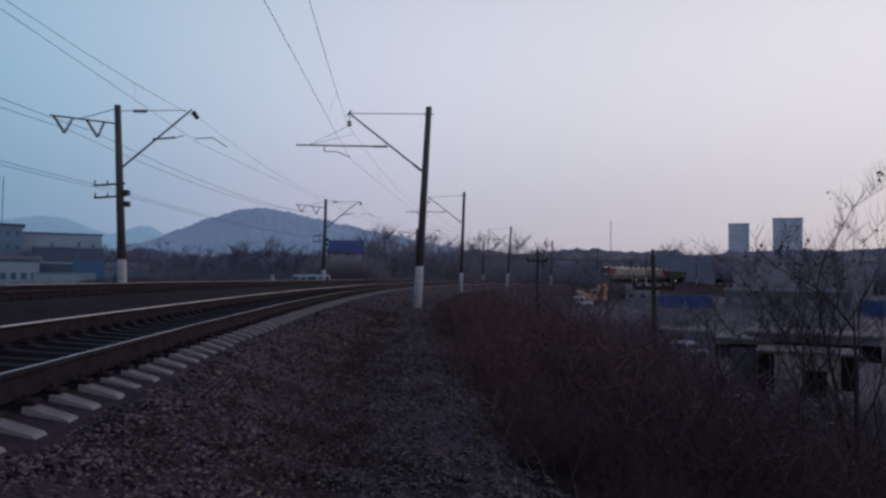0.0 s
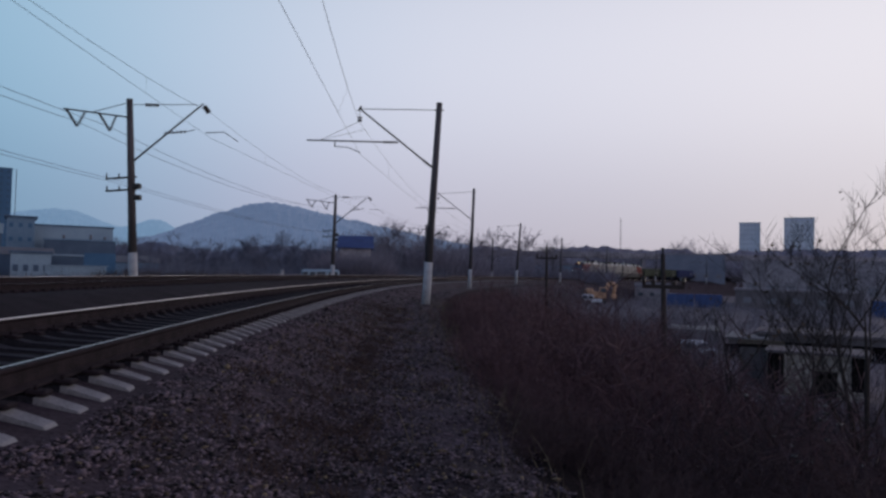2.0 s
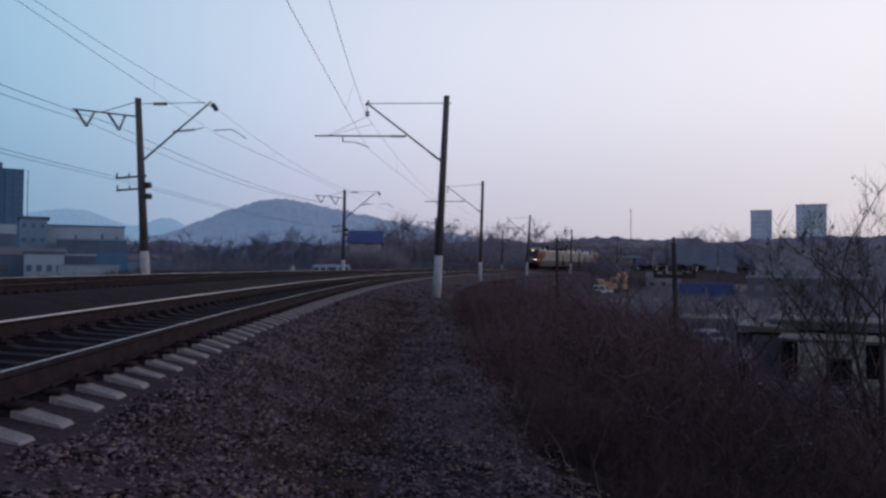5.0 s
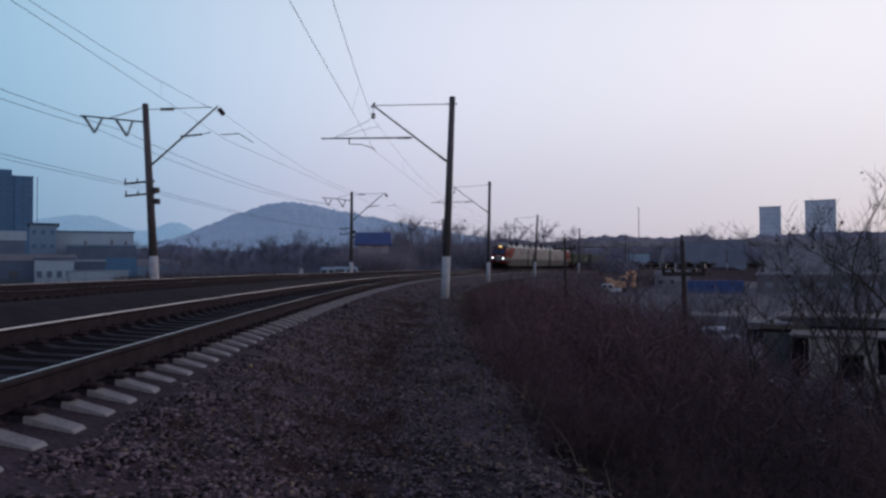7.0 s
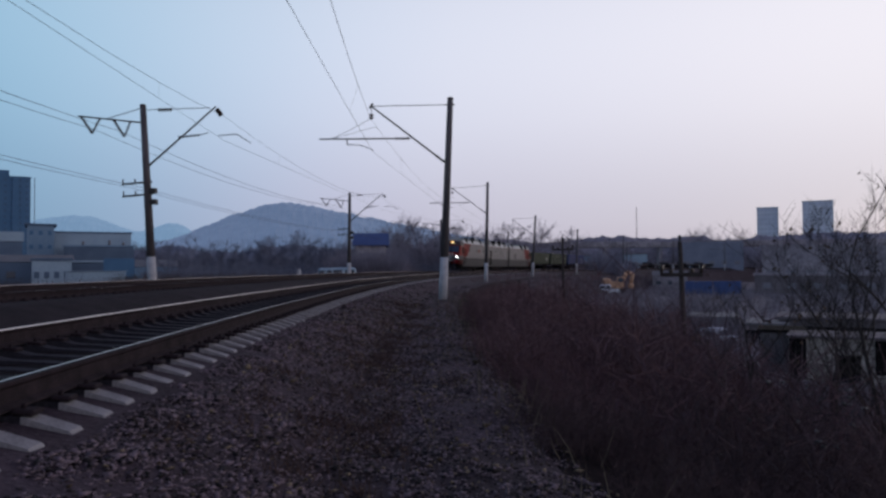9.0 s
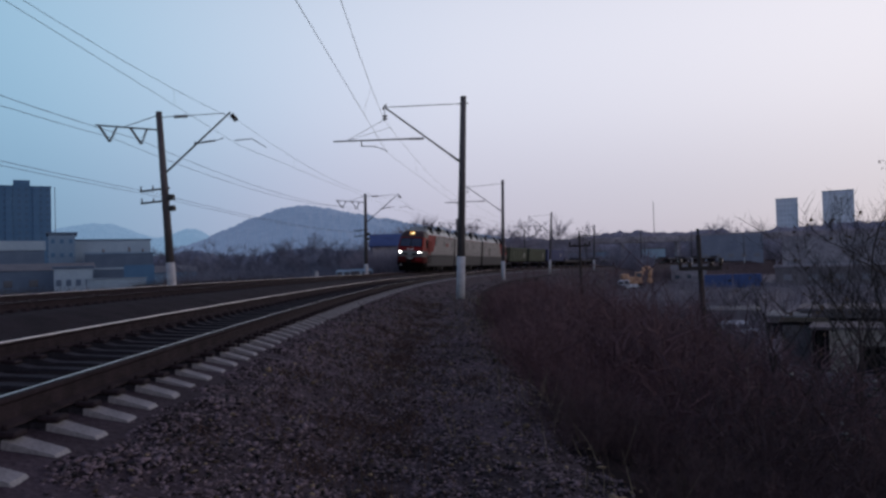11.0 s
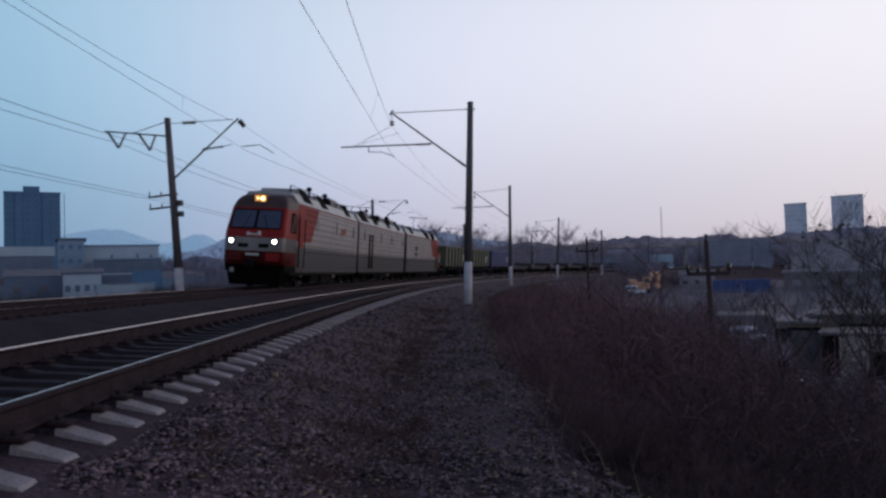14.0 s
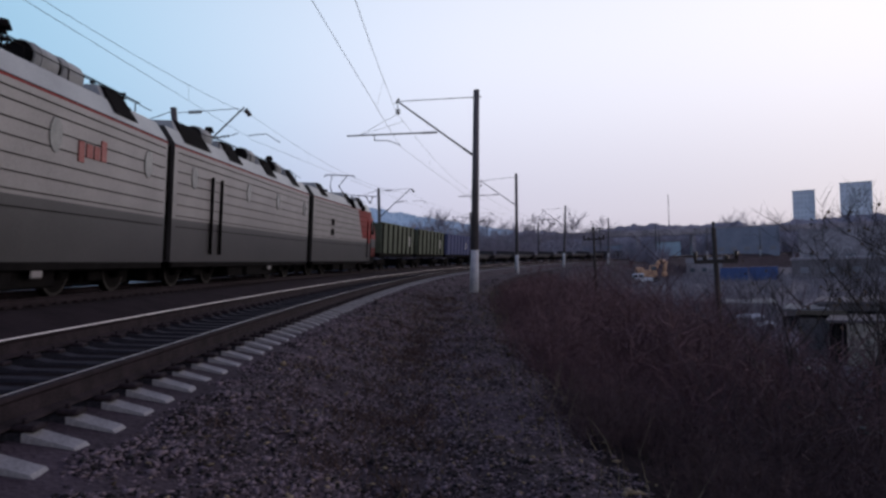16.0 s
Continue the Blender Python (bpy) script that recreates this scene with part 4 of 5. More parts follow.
def gondola(paint, label):
    root = thing("gondola_wagon", label, "freight wagon", "wagons behind the locomotive")
    h, y1 = 1.52, 6.35
    bm = bmesh.new()
    for sgn in (1, -1):
        block(bm, sgn * h - 0.04, sgn * h + 0.04, -y1, y1, 1.35, 3.72)
        block(bm, -h, h, sgn * y1 - 0.04, sgn * y1 + 0.04, 1.35, 3.72)
    block(bm, -h, h, -y1, y1, 1.30, 1.40)
    part("body", bm, paint, root)
    for sgn in (1, -1):
        bm = bmesh.new()
        block(bm, sgn * h - 0.08, sgn * h + 0.08, -y1 - 0.05, y1 + 0.05, 3.68, 3.80, 0.02)
        part("top_rail", bm, paint, root)
        for i in range(8):
            y = -y1 + 0.25 + i * (2 * y1 - 0.5) / 7
            bm = bmesh.new()
            block(bm, sgn * (h + 0.09) - 0.06, sgn * (h + 0.09) + 0.06, y - 0.09, y + 0.09, 1.3, 3.7, 0.02)
            part("side_stanchion", bm, SOOT if paint is GREEN else paint, root)
        bm = bmesh.new()
        block(bm, sgn * (h + 0.06) - 0.02, sgn * (h + 0.06) + 0.02, 4.0, 4.6, 2.0, 2.9)
        part("stencil_bar", bm, MARK, root, "pale unreadable stencil bars")
    bm = bmesh.new()
    block(bm, -1.45, 1.45, -y1 - 0.1, y1 + 0.1, 1.0, 1.3, 0.03)
    block(bm, -0.2, 0.2, -y1 - 0.6, y1 + 0.6, 0.9, 1.15, 0.03)
    part("underframe", bm, SOOT, root)
    for y in (-4.3, 4.3):
        bogie(root, y, 1.85, 0.475)
    return root


def flat_wagon(label):
    root = thing("flat_wagon", label, "freight wagon", "wagons behind the locomotive")
    y1 = 6.35
    bm = bmesh.new()
    block(bm, -1.45, 1.45, -y1, y1, 1.12, 1.30, 0.03)
    block(bm, -1.35, 1.35, -y1 + 1.2, y1 - 1.2, 0.78, 1.12, 0.05)
    part("deck", bm, BROWN, root)
    for sgn in (1, -1):
        bm = bmesh.new()
        block(bm, -1.4, 1.4, sgn * (y1 - 0.12) - 0.07, sgn * (y1 - 0.12) + 0.07, 1.25, 1.85, 0.03)
        part("end_wall", bm, BROWN, root)
        for yy in (-3.2, 3.2):
            bm = bmesh.new()
            block(bm, sgn * 1.42 - 0.05, sgn * 1.42 + 0.05, yy - 0.06, yy + 0.06, 1.25, 1.6, 0.01)
            part("stake", bm, BROWN, root)
    bm = bmesh.new()
    block(bm, -0.2, 0.2, -y1 - 0.6, y1 + 0.6, 0.9, 1.15, 0.03)
    part("coupler", bm, SOOT, root)
    for y in (-4.3, 4.3):
        bogie(root, y, 1.85, 0.475)
    return root


HEAD = loco_section(True, False, "red and grey electric locomotive head section with lit lamps", False)
BOOST = loco_section(False, False, "grey ribbed cabless booster section of the electric locomotive", False)
TAIL = loco_section(True, True, "rear locomotive section with red cab end and raised pantograph", True)
VEHICLES = [(HEAD, 8.42), (BOOST, 25.1), (TAIL, 42.2)]
# the tail section's lamps face the wagons and are out
for o in TAIL.children_recursive:
    if o.name.startswith(("headlamp.", "searchlight.")) and o.data.materials[0] in (LAMP, WARM, LAMP2):
        o.data.materials[0] = PORT
        o["label"] = "unlit lamp"
GREEN_WAGON = gondola(GREEN, "faded green ribbed gondola wagon, empty")
BLUE_WAGON = gondola(BLUE, "blue ribbed gondola wagon, empty")
FLAT = flat_wagon("low dark flat wagon with end walls, empty")
VEHICLES += [(GREEN_WAGON, 58.2), (copy_thing(GREEN_WAGON, Matrix()), 72.1), (BLUE_WAGON, 86.0), (FLAT, 99.9)]
for k in range(1, 9):
    VEHICLES.append((copy_thing(FLAT, Matrix()), 99.9 + 13.9 * k))


def rail_pose(s):
    return Matrix.Translation(line(s, FAR, FARZ + DROP)) @ Euler((0, 0, -heading(s))).to_matrix().to_4x4() @ Matrix.Rotation(math.atan2(FARCANT, 1.52), 4, "Y")


def motions():
    """The train runs towards the viewer at 15 m/s along the far track."""
    for veh, back in VEHICLES:
        walk(veh, [(k * 0.5, rail_pose(57.03 - 15.0 * (k * 0.5 - 12.5) + back)) for k in range(33)])


# ---- plants ----
def twig_mesh(name, paths, material, sides=3, thick=1.0):
    """One mesh from many tapering bent shoots: each path is a list of (point, radius)."""
    verts, faces = [], []
    for path in paths:
        first, last = len(verts), len(path) - 1
        for i, (p, r) in enumerate(path[:-1]):
            d = path[i + 1][0] - path[max(0, i - 1)][0]
            d = d.normalized() if d.length > 1e-6 else V3((0, 0, 1))
            u = d.orthogonal().normalized()
            w = d.cross(u)
            for k in range(sides):
                g = 2 * math.pi * k / sides
                verts.append(p + (u * math.cos(g) + w * math.sin(g)) * r * thick)
        verts.append(path[last][0])
        for i in range(last):
            for k in range(sides):
                a = first + i * sides
                if i == last - 1:
                    faces.append((a + k, a + (k + 1) % sides, a + sides))
                else:
                    faces.append((a + k, a + (k + 1) % sides, a + sides + (k + 1) % sides, a + sides + k))
    me = bpy.data.meshes.new(name)
    me.from_pydata([tuple(v) for v in verts], [], faces)
    me.materials.append(material)
    me.update()
    return me


def shoot(rng, start, direction, length, r, bend, n=4, droop=0.0):
    out, p, d = [(start.copy(), r)], start.copy(), direction.normalized()
    for i in range(n):
        d = (d + V3((rng.uniform(-bend, bend), rng.uniform(-bend, bend), rng.uniform(-bend, bend) * 0.6 - droop))).normalized()
        p = p + d * (length / n)
        out.append((p.copy(), r * (1 - 0.85 * (i + 1) / n)))
    return out


def bush_variant(seed, stems, height, spread, fine, r=0.0085):
    rng = random.Random(seed)
    paths = []
    for _ in range(stems):
        a, q = rng.uniform(0, 6.28), math.sqrt(rng.random())
        base = V3((math.cos(a) * q * spread * 0.75, math.sin(a) * q * spread * 0.75, -0.15))
        d = V3((math.cos(a) * q * 0.55 + rng.uniform(-0.25, 0.25), math.sin(a) * q * 0.55 + rng.uniform(-0.25, 0.25), 1.0))
        ln = height * rng.uniform(0.55, 1.05) * (1.08 - 0.35 * q)
        main = shoot(rng, base, d, ln, r, 0.22, 2)
        paths.append(main)
        for _ in range(fine):
            q = rng.uniform(0.5, 2.0)
            o = main[int(q)][0].lerp(main[min(2, int(q) + 1)][0], q % 1)
            dd = V3((rng.uniform(-1, 1), rng.uniform(-1, 1), rng.uniform(0.0, 1.2)))
            paths.append(shoot(rng, o, dd, ln * rng.uniform(0.10, 0.36), r * 0.7, 0.45, 1))
    return paths


def tree_paths(seed, height, r, levels, kids, first=0.25, lean=(0, 0), spread=0.7, up=0.35):
    """A tapered trunk with limbs that fork into ever finer twigs. Returns trunk and limb paths, and twig paths."""
    rng = random.Random(seed)
    wood, fine = [], []

    def grow(start, d, length, rad, lev):
        n = 5 if lev < 2 else 3 if lev == 2 else 2
        path, p, dd = [(start.copy(), rad)], start.copy(), d.normalized()
        for i in range(n):
            dd = (dd + V3((rng.uniform(-1, 1), rng.uniform(-1, 1), rng.uniform(-0.4, 1) * up)) * (0.16 if lev == 0 else 0.34)).normalized()
            p = p + dd * (length / n)
            path.append((p.copy(), rad * (1 - 0.72 * (i + 1) / n)))
        (wood if lev < 2 else fine).append(path)
        if lev >= levels:
            return
        for k in range(kids[lev]):
            t = first + (1 - first) * (k + rng.random()) / kids[lev] if lev == 0 else rng.uniform(0.25, 1.0)
            i = min(n - 1, int(t * n))
            o = path[i][0].lerp(path[i + 1][0], t * n - i)
            a = rng.uniform(0, 6.28)
            nd = (dd * 0.55 + V3((math.cos(a), math.sin(a), rng.uniform(0.1, 0.8))) * spread).normalized()
            grow(o, nd, length * rng.uniform(0.38, 0.62) * (1.15 - 0.45 * t), max(path[i][1] * 0.55, 0.005), lev + 1)
    grow(V3((0, 0, -0.3)), V3((lean[0], lean[1], 1)), height * 0.8, r, 0)
    return wood, fine


def make_tree(name, seed, height, r, label, category, kids=(9, 7, 6), levels=3, wood=None, twigs=None, far=False, thick=1.0, **kw):
    root = thing(name, label, category)
    a, b = tree_paths(seed, height, r, levels, kids, **kw)
    for nm, paths, mat, sides in (("trunk", a if far else a[:1], wood or BARK, 4 if far else 7), *([] if far else [("limb", [q], wood or BARK, 5) for q in a[1:]]), ("crown", b, twigs or TWIG, 3)):
        ob = new(nm, twig_mesh(nm, paths, mat, sides, thick if nm == "crown" else 1.0))
        ob.parent = root
    return root


def terrain_z(off):
    return float(np.interp(off, [-13.5, -12.0, -8.0, -5.6, -4.8, -4.2], [-5.3, -5.1, -2.9, -1.45, -1.05, -0.93]))


def build_bushes():
    """Dense bare brushwood on the bank below the shoulder."""
    rng = random.Random(11)
    # near sprays take the twig colour with shade put in
    near = [twig_mesh("spray", bush_variant(20 + k, 46, 1.0, 0.48, 18, 0.0036), SHADETWIG) for k in range(6)]
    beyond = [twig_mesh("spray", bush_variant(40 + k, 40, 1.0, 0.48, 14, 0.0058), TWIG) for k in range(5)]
    spots = []
    # rows along the bank: chainage from, to, step, offset, height
    for s0, s1, step, off, hh in ((16, 46, 1.35, -6.5, 1.9), (9.5, 46, 1.2, -6.95, 2.6), (6.5, 44, 1.25, -7.8, 3.7), (5.0, 40, 1.4, -9.2, 4.6), (3.4, 11, 0.8, -5.25, 0.75), (11, 30, 1.0, -5.75, 1.4), (3.2, 12, 0.9, -5.7, 1.0), (3.0, 11, 0.9, -6.6, 1.4), (3.5, 9, 1.0, -7.8, 1.9), (4, 9, 1.2, -9.0, 2.4),
                                  (1.5, 8, 0.75, -7.2, 1.9), (1.5, 9, 0.85, -8.4, 2.4), (2, 9, 0.95, -9.8, 3.0), (2, 10, 1.1, -11.4, 3.2), (6, 42, 2.6, -10.8, 5.4), (46, 95, 2.4, -6.4, 1.2), (44, 90, 3.0, -8.5, 2.0)):
        s = s0
        while s < s1:
            spots.append((s + rng.uniform(-0.4, 0.4), off + rng.uniform(-0.45, 0.45), hh * rng.uniform(0.72, 1.1)))
            s += step
    for s, off, h in spots:
        p = line(s, off, terrain_z(off))
        # the brush thins out where the yard shows through
        az = math.degrees(math.atan2(p.x, p.y))
        d = math.hypot(p.x, p.y)
        cap = EYE + d * math.tan(radians(float(np.interp(az, [2, 5, 9.5, 14, 18, 22, 25.5, 29, 40], [-0.8, -0.5, -0.9, -1.2, -2.2, -4.2, -5.6, -7.0, -8.0]))))
        h = min(h, max(0.35, cap - p.z + rng.uniform(-0.12, 0.08)))
        if h < 0.4:
            continue
        wid = max(0.6, min(1.9, h * 0.75)) * rng.uniform(0.9, 1.2)
        root = thing("bush", "dense leafless reddish-brown bush on the bank", "bush", "bushes on the bank", Matrix.Translation(p) @ pose(0, 0, 0, 0, 0, rng.uniform(0, 360)))
        a0 = rng.uniform(0, 6.28)
        for k in range(1 if s > 42 else 2):
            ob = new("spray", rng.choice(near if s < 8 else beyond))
            ob.parent = root
            ob.location = (math.cos(a0 + k * 3.14) * wid * 0.26, math.sin(a0 + k * 3.14) * wid * 0.3, 0)
            ob.rotation_euler = (rng.uniform(-0.1, 0.1), rng.uniform(-0.1, 0.1), rng.uniform(0, 6.28))
            ob.scale = (wid / 0.75, wid / 0.75, h * rng.uniform(0.84, 1.18))


def build_weeds():
    """Thin dry stalks along the shoulder's edge."""
    rng = random.Random(4)
    paths = []
    for _ in range(420):
        s, off = rng.uniform(3, 40) ** 1.0, -4.25 + rng.gauss(-0.35, 0.35)
        if rng.random() < 0.1:
            off = rng.uniform(-4.2, -2.2)
        p = line(s, off, bed_z(off))
        paths.append(shoot(rng, p, V3((rng.uniform(-0.4, 0.4), rng.uniform(-0.4, 0.4), 1)), rng.uniform(0.12, 0.55), 0.005, 0.25, 3, 0.05))
    tagged(new("dry_weeds", twig_mesh("dry_weeds", paths, LITTER)), "thin dry weed stalks along the shoulder", "weeds", kind="stuff")


build_bushes()
build_weeds()


def withered_leaves(root, seed, count, zmin):
    """Curled leaves and seed heads left on the upper twigs."""
    rng = random.Random(seed)
    tw = [o for o in root.children if o.name.startswith("crown")][0]
    tips = [v.co.copy() for v in tw.data.vertices if v.co.z > zmin]
    verts, faces = [], []
    for _ in range(count):
        c = rng.choice(tips)
        for _ in range(rng.randint(2, 5)):
            o = c + V3((rng.uniform(-0.1, 0.1), rng.uniform(-0.1, 0.1), rng.uniform(-0.12, 0.04)))
            u = V3((rng.uniform(-1, 1), rng.uniform(-1, 1), rng.uniform(-1, 1))).normalized()
            w = u.orthogonal().normalized()
            i = len(verts)
            verts += [o, o + u * 0.035 + w * 0.02, o + u * 0.075, o + u * 0.035 - w * 0.02 + V3((0, 0, 0.02))]
            faces += [(i, i + 1, i + 2), (i, i + 2, i + 3)]
    ob = raw("withered_leaves", verts, faces, LEAF, root)
    ob["label"] = "clusters of withered brown leaves"


# slender trees on the bank
for seed, az, d, h, r, lean, leaves in ((31, 26.8, 12.4, 5.5, 0.065, (-0.08, 0.02), 26), (34, 29.2, 12.8, 6.0, 0.07, (-0.03, 0.0), 30), (37, 31.9, 12.0, 6.5, 0.07, (-0.04, 0.05), 14), (43, 34.8, 13.5, 6.5, 0.06, (0, 0), 10)):
    t = make_tree("young_tree", seed, h, r, "slender leafless young tree with withered leaf clusters", "tree", kids=(8, 6, 11), levels=3, first=0.2, lean=lean, spread=0.6, up=1.1, twigs=BARK, thick=0.72)
    withered_leaves(t, seed, leaves, h * 0.62)
    t.matrix_basis = Matrix.Translation(polar(az, d, -4.4))

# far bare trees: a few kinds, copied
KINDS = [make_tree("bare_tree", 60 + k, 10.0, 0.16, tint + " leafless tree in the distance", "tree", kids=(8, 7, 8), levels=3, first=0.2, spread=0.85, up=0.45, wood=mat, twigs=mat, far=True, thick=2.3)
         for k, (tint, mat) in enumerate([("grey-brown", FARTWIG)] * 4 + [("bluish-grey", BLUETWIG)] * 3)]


def plant(specs):
    rng = random.Random(77)
    used = set()
    for az0, az1, n, d0, d1, h0, h1, z in specs:
        for i in range(n):
            az = az0 + (az1 - az0) * (i + rng.random()) / n
            d, h = rng.uniform(d0, d1), rng.uniform(h0, h1)
            k = rng.randrange(4, 7) if az < -5.5 else rng.randrange(4)
            m = Matrix.Translation(polar(az, d, z)) @ pose(0, 0, 0, 0, 0, rng.uniform(0, 360))
            if k not in used:
                used.add(k)
                t = KINDS[k]
                t.matrix_basis = m
            else:
                t = copy_thing(KINDS[k], m)
            f = h / 10.0
            t.scale = (f * rng.uniform(0.95, 1.25), f * rng.uniform(0.95, 1.25), f)


plant([(-24.0, -18.5, 14, 240, 300, 11.0, 14.5, -1.9), (-19.5, -12.0, 18, 125, 190, 6.5, 9.0, -1.9), (-13.0, -5.5, 22, 120, 190, 7.5, 10.5, -1.9), (-4.5, 1.5, 16, 150, 190, 11.5, 15.0, -1.9), (0.5, 6.0, 12, 190, 250, 13.0, 17.0, -1.9),
       (5.0, 12.0, 14, 250, 330, 15.0, 22.0, -3.0), (11.0, 24.0, 26, 380, 460, 20.0, 27.0, -5.0), (23.0, 36.0, 14, 260, 360, 13.0, 20.0, -5.0)])


def weed_clumps():
    """Dark tufts of dead weeds in the gravel of the shoulder."""
    rng = random.Random(91)
    paths = []
    for _ in range(260):
        s, off = 4.5 + 26 * rng.random() ** 1.2, rng.gauss(-2.85, 0.5)
        for _ in range(rng.randint(14, 34)):
            o = off + rng.gauss(0, 0.09)
            p = line(s + rng.gauss(0, 0.16), o, bed_z(o) - 0.01)
            paths.append(shoot(rng, p, V3((rng.uniform(-1, 1), rng.uniform(-1, 1), 0.9)), rng.uniform(0.05, 0.17), 0.006, 0.3, 2, 0.1))
    tagged(new("weed_clumps", twig_mesh("weed_clumps", paths, WEED)), "dark tufts of dead weeds in the gravel", "weeds", kind="stuff")


weed_clumps()


def scrub(name, az0, az1, d0, d1, n, h0, h1, z, seed, mat=None):
    """Thickets in the distance, nobody could count them."""
    rng = random.Random(seed)
    paths = []
    for _ in range(n):
        base = polar(rng.uniform(az0, az1), rng.uniform(d0, d1), z)
        hh = rng.uniform(h0, h1)
        for _ in range(8):
            d = V3((rng.uniform(-0.7, 0.7), rng.uniform(-0.7, 0.7), 1))
            paths.append(shoot(rng, base + V3((rng.uniform(-0.8, 0.8), rng.uniform(-0.8, 0.8), -0.2)), d, hh * rng.uniform(0.4, 1.0), 0.07 * d0 / 100, 0.3, 1))
    tagged(new(name, twig_mesh(name, paths, mat or FARTWIG)), "far thicket of leafless grey-brown scrub", "scrub", kind="stuff")


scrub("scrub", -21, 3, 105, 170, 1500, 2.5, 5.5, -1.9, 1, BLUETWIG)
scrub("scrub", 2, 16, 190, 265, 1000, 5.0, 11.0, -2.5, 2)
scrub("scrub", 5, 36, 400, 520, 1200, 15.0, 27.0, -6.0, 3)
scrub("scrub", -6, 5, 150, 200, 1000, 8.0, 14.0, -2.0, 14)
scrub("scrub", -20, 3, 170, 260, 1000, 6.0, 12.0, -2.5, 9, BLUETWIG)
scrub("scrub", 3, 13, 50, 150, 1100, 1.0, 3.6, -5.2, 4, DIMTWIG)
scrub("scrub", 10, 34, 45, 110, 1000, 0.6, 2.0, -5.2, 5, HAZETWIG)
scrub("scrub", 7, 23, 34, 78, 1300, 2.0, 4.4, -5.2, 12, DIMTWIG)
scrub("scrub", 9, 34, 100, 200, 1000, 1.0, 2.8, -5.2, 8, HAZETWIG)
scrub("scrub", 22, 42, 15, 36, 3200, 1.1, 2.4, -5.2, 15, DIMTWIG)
scrub("scrub", -40, -22, 40, 62, 1700, 2.0, 2.9, -1.9, 6, BARK)
scrub("scrub", -23, -11, 58, 92, 1500, 2.1, 3.1, -1.9, 16, BARK)


def bank_scrub():
    """Low scrub on the inner bank where it bends away towards the yard."""
    rng = random.Random(21)
    paths = []
    for _ in range(900):
        off = rng.uniform(-13.0, -5.6)
        p = line(rng.uniform(52, 230), off, terrain_z(off))
        for _ in range(4):
            paths.append(shoot(rng, p + V3((rng.uniform(-0.6, 0.6), rng.uniform(-0.6, 0.6), -0.2)), V3((rng.uniform(-0.7, 0.7), rng.uniform(-0.7, 0.7), 1)), rng.uniform(0.5, 1.5), 0.05, 0.3, 2))
    tagged(new("scrub", twig_mesh("scrub", paths, DIMTWIG)), "low leafless scrub along the railway bank", "scrub", kind="stuff")


scrub("scrub", -6.6, -2.2, 104, 113, 1100, 4.5, 7.4, -1.9, 31)
bank_scrub()


# ---- hills ----
def hill(name, az0, az1, d, depth, bumps, seed, label, material=None):
    """A wooded ridge: heights as a sum of rounded bumps (azimuth, width, elevation in degrees)."""
    na, nd = 260, 26
    verts = []
    for i in range(na):
        az = az0 + (az1 - az0) * i / (na - 1)
        el = sum(e * math.exp(-((az - a) / w) ** 2) for a, w, e in bumps)
        for j in range(nd):
            q = j / (nd - 1)
            dd = d - depth + 2 * depth * q
            top = d * math.tan(radians(el)) * math.cos((q - 0.5) * math.pi) ** 0.8
            p = polar(az, dd, 0)
            rough = 5.0 * noise.noise((p.x * 0.03, p.y * 0.03, seed)) + 3.2 * noise.noise((p.x * 0.13, p.y * 0.13, seed)) + 1.6 * noise.noise((p.x * 0.45, p.y * 0.45, seed))
            verts.append((p.x, p.y, -6 + max(0, top) + rough * min(1, top / 30)))
    faces = [(i * nd + j, (i + 1) * nd + j, (i + 1) * nd + j + 1, i * nd + j + 1) for i in range(na - 1) for j in range(nd - 1)]
    tagged(raw(name, verts, faces, material or HILLWOOD), label, "hill", kind="structure")


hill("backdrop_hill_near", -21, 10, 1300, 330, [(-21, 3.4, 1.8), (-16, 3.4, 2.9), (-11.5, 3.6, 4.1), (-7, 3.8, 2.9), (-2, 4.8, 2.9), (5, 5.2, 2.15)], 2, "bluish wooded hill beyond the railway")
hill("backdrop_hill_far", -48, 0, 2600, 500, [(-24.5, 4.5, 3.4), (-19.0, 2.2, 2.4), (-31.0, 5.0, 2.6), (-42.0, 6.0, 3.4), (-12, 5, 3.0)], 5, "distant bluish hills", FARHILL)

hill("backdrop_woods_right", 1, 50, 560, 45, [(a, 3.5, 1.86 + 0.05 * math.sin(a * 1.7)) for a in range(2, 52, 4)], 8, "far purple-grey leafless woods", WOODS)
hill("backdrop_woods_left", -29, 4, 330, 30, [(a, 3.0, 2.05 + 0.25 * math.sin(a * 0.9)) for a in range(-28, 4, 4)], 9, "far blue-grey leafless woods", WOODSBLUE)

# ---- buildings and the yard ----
# the blue of distance haze is put into these four wall colours
BLOCKBLUE = surface("hazed_blue_block_wall", (0.058, 0.135, 0.245), (0.090, 0.18, 0.305), 0.05, 0.9, 0, 0.05, 0.6)
WHITEWALL = surface("hazed_dirty_white_plaster", (0.205, 0.285, 0.38), (0.33, 0.42, 0.51), 0.2, 0.9, 0, 0.1, 3)
GREYWALL = surface("hazed_concrete_panels", (0.125, 0.20, 0.30), (0.20, 0.29, 0.40), 0.15, 0.9, 0, 0.1, 2)
DARKWALL = surface("hazed_dark_brick", (0.066, 0.100, 0.160), (0.115, 0.160, 0.235), 0.3, 0.9, 0, 0.2, 4)
BLUEPAINT = surface("blue_sheet_metal", (0.030, 0.055, 0.16), (0.06, 0.10, 0.25), 0.4, 0.6, 0, 0.1, 5)
YELLOW = surface("worn_orange_machine_paint", (0.33, 0.180, 0.110), (0.54, 0.340, 0.230), 1.2, 0.6, 0, 0.1, 12)
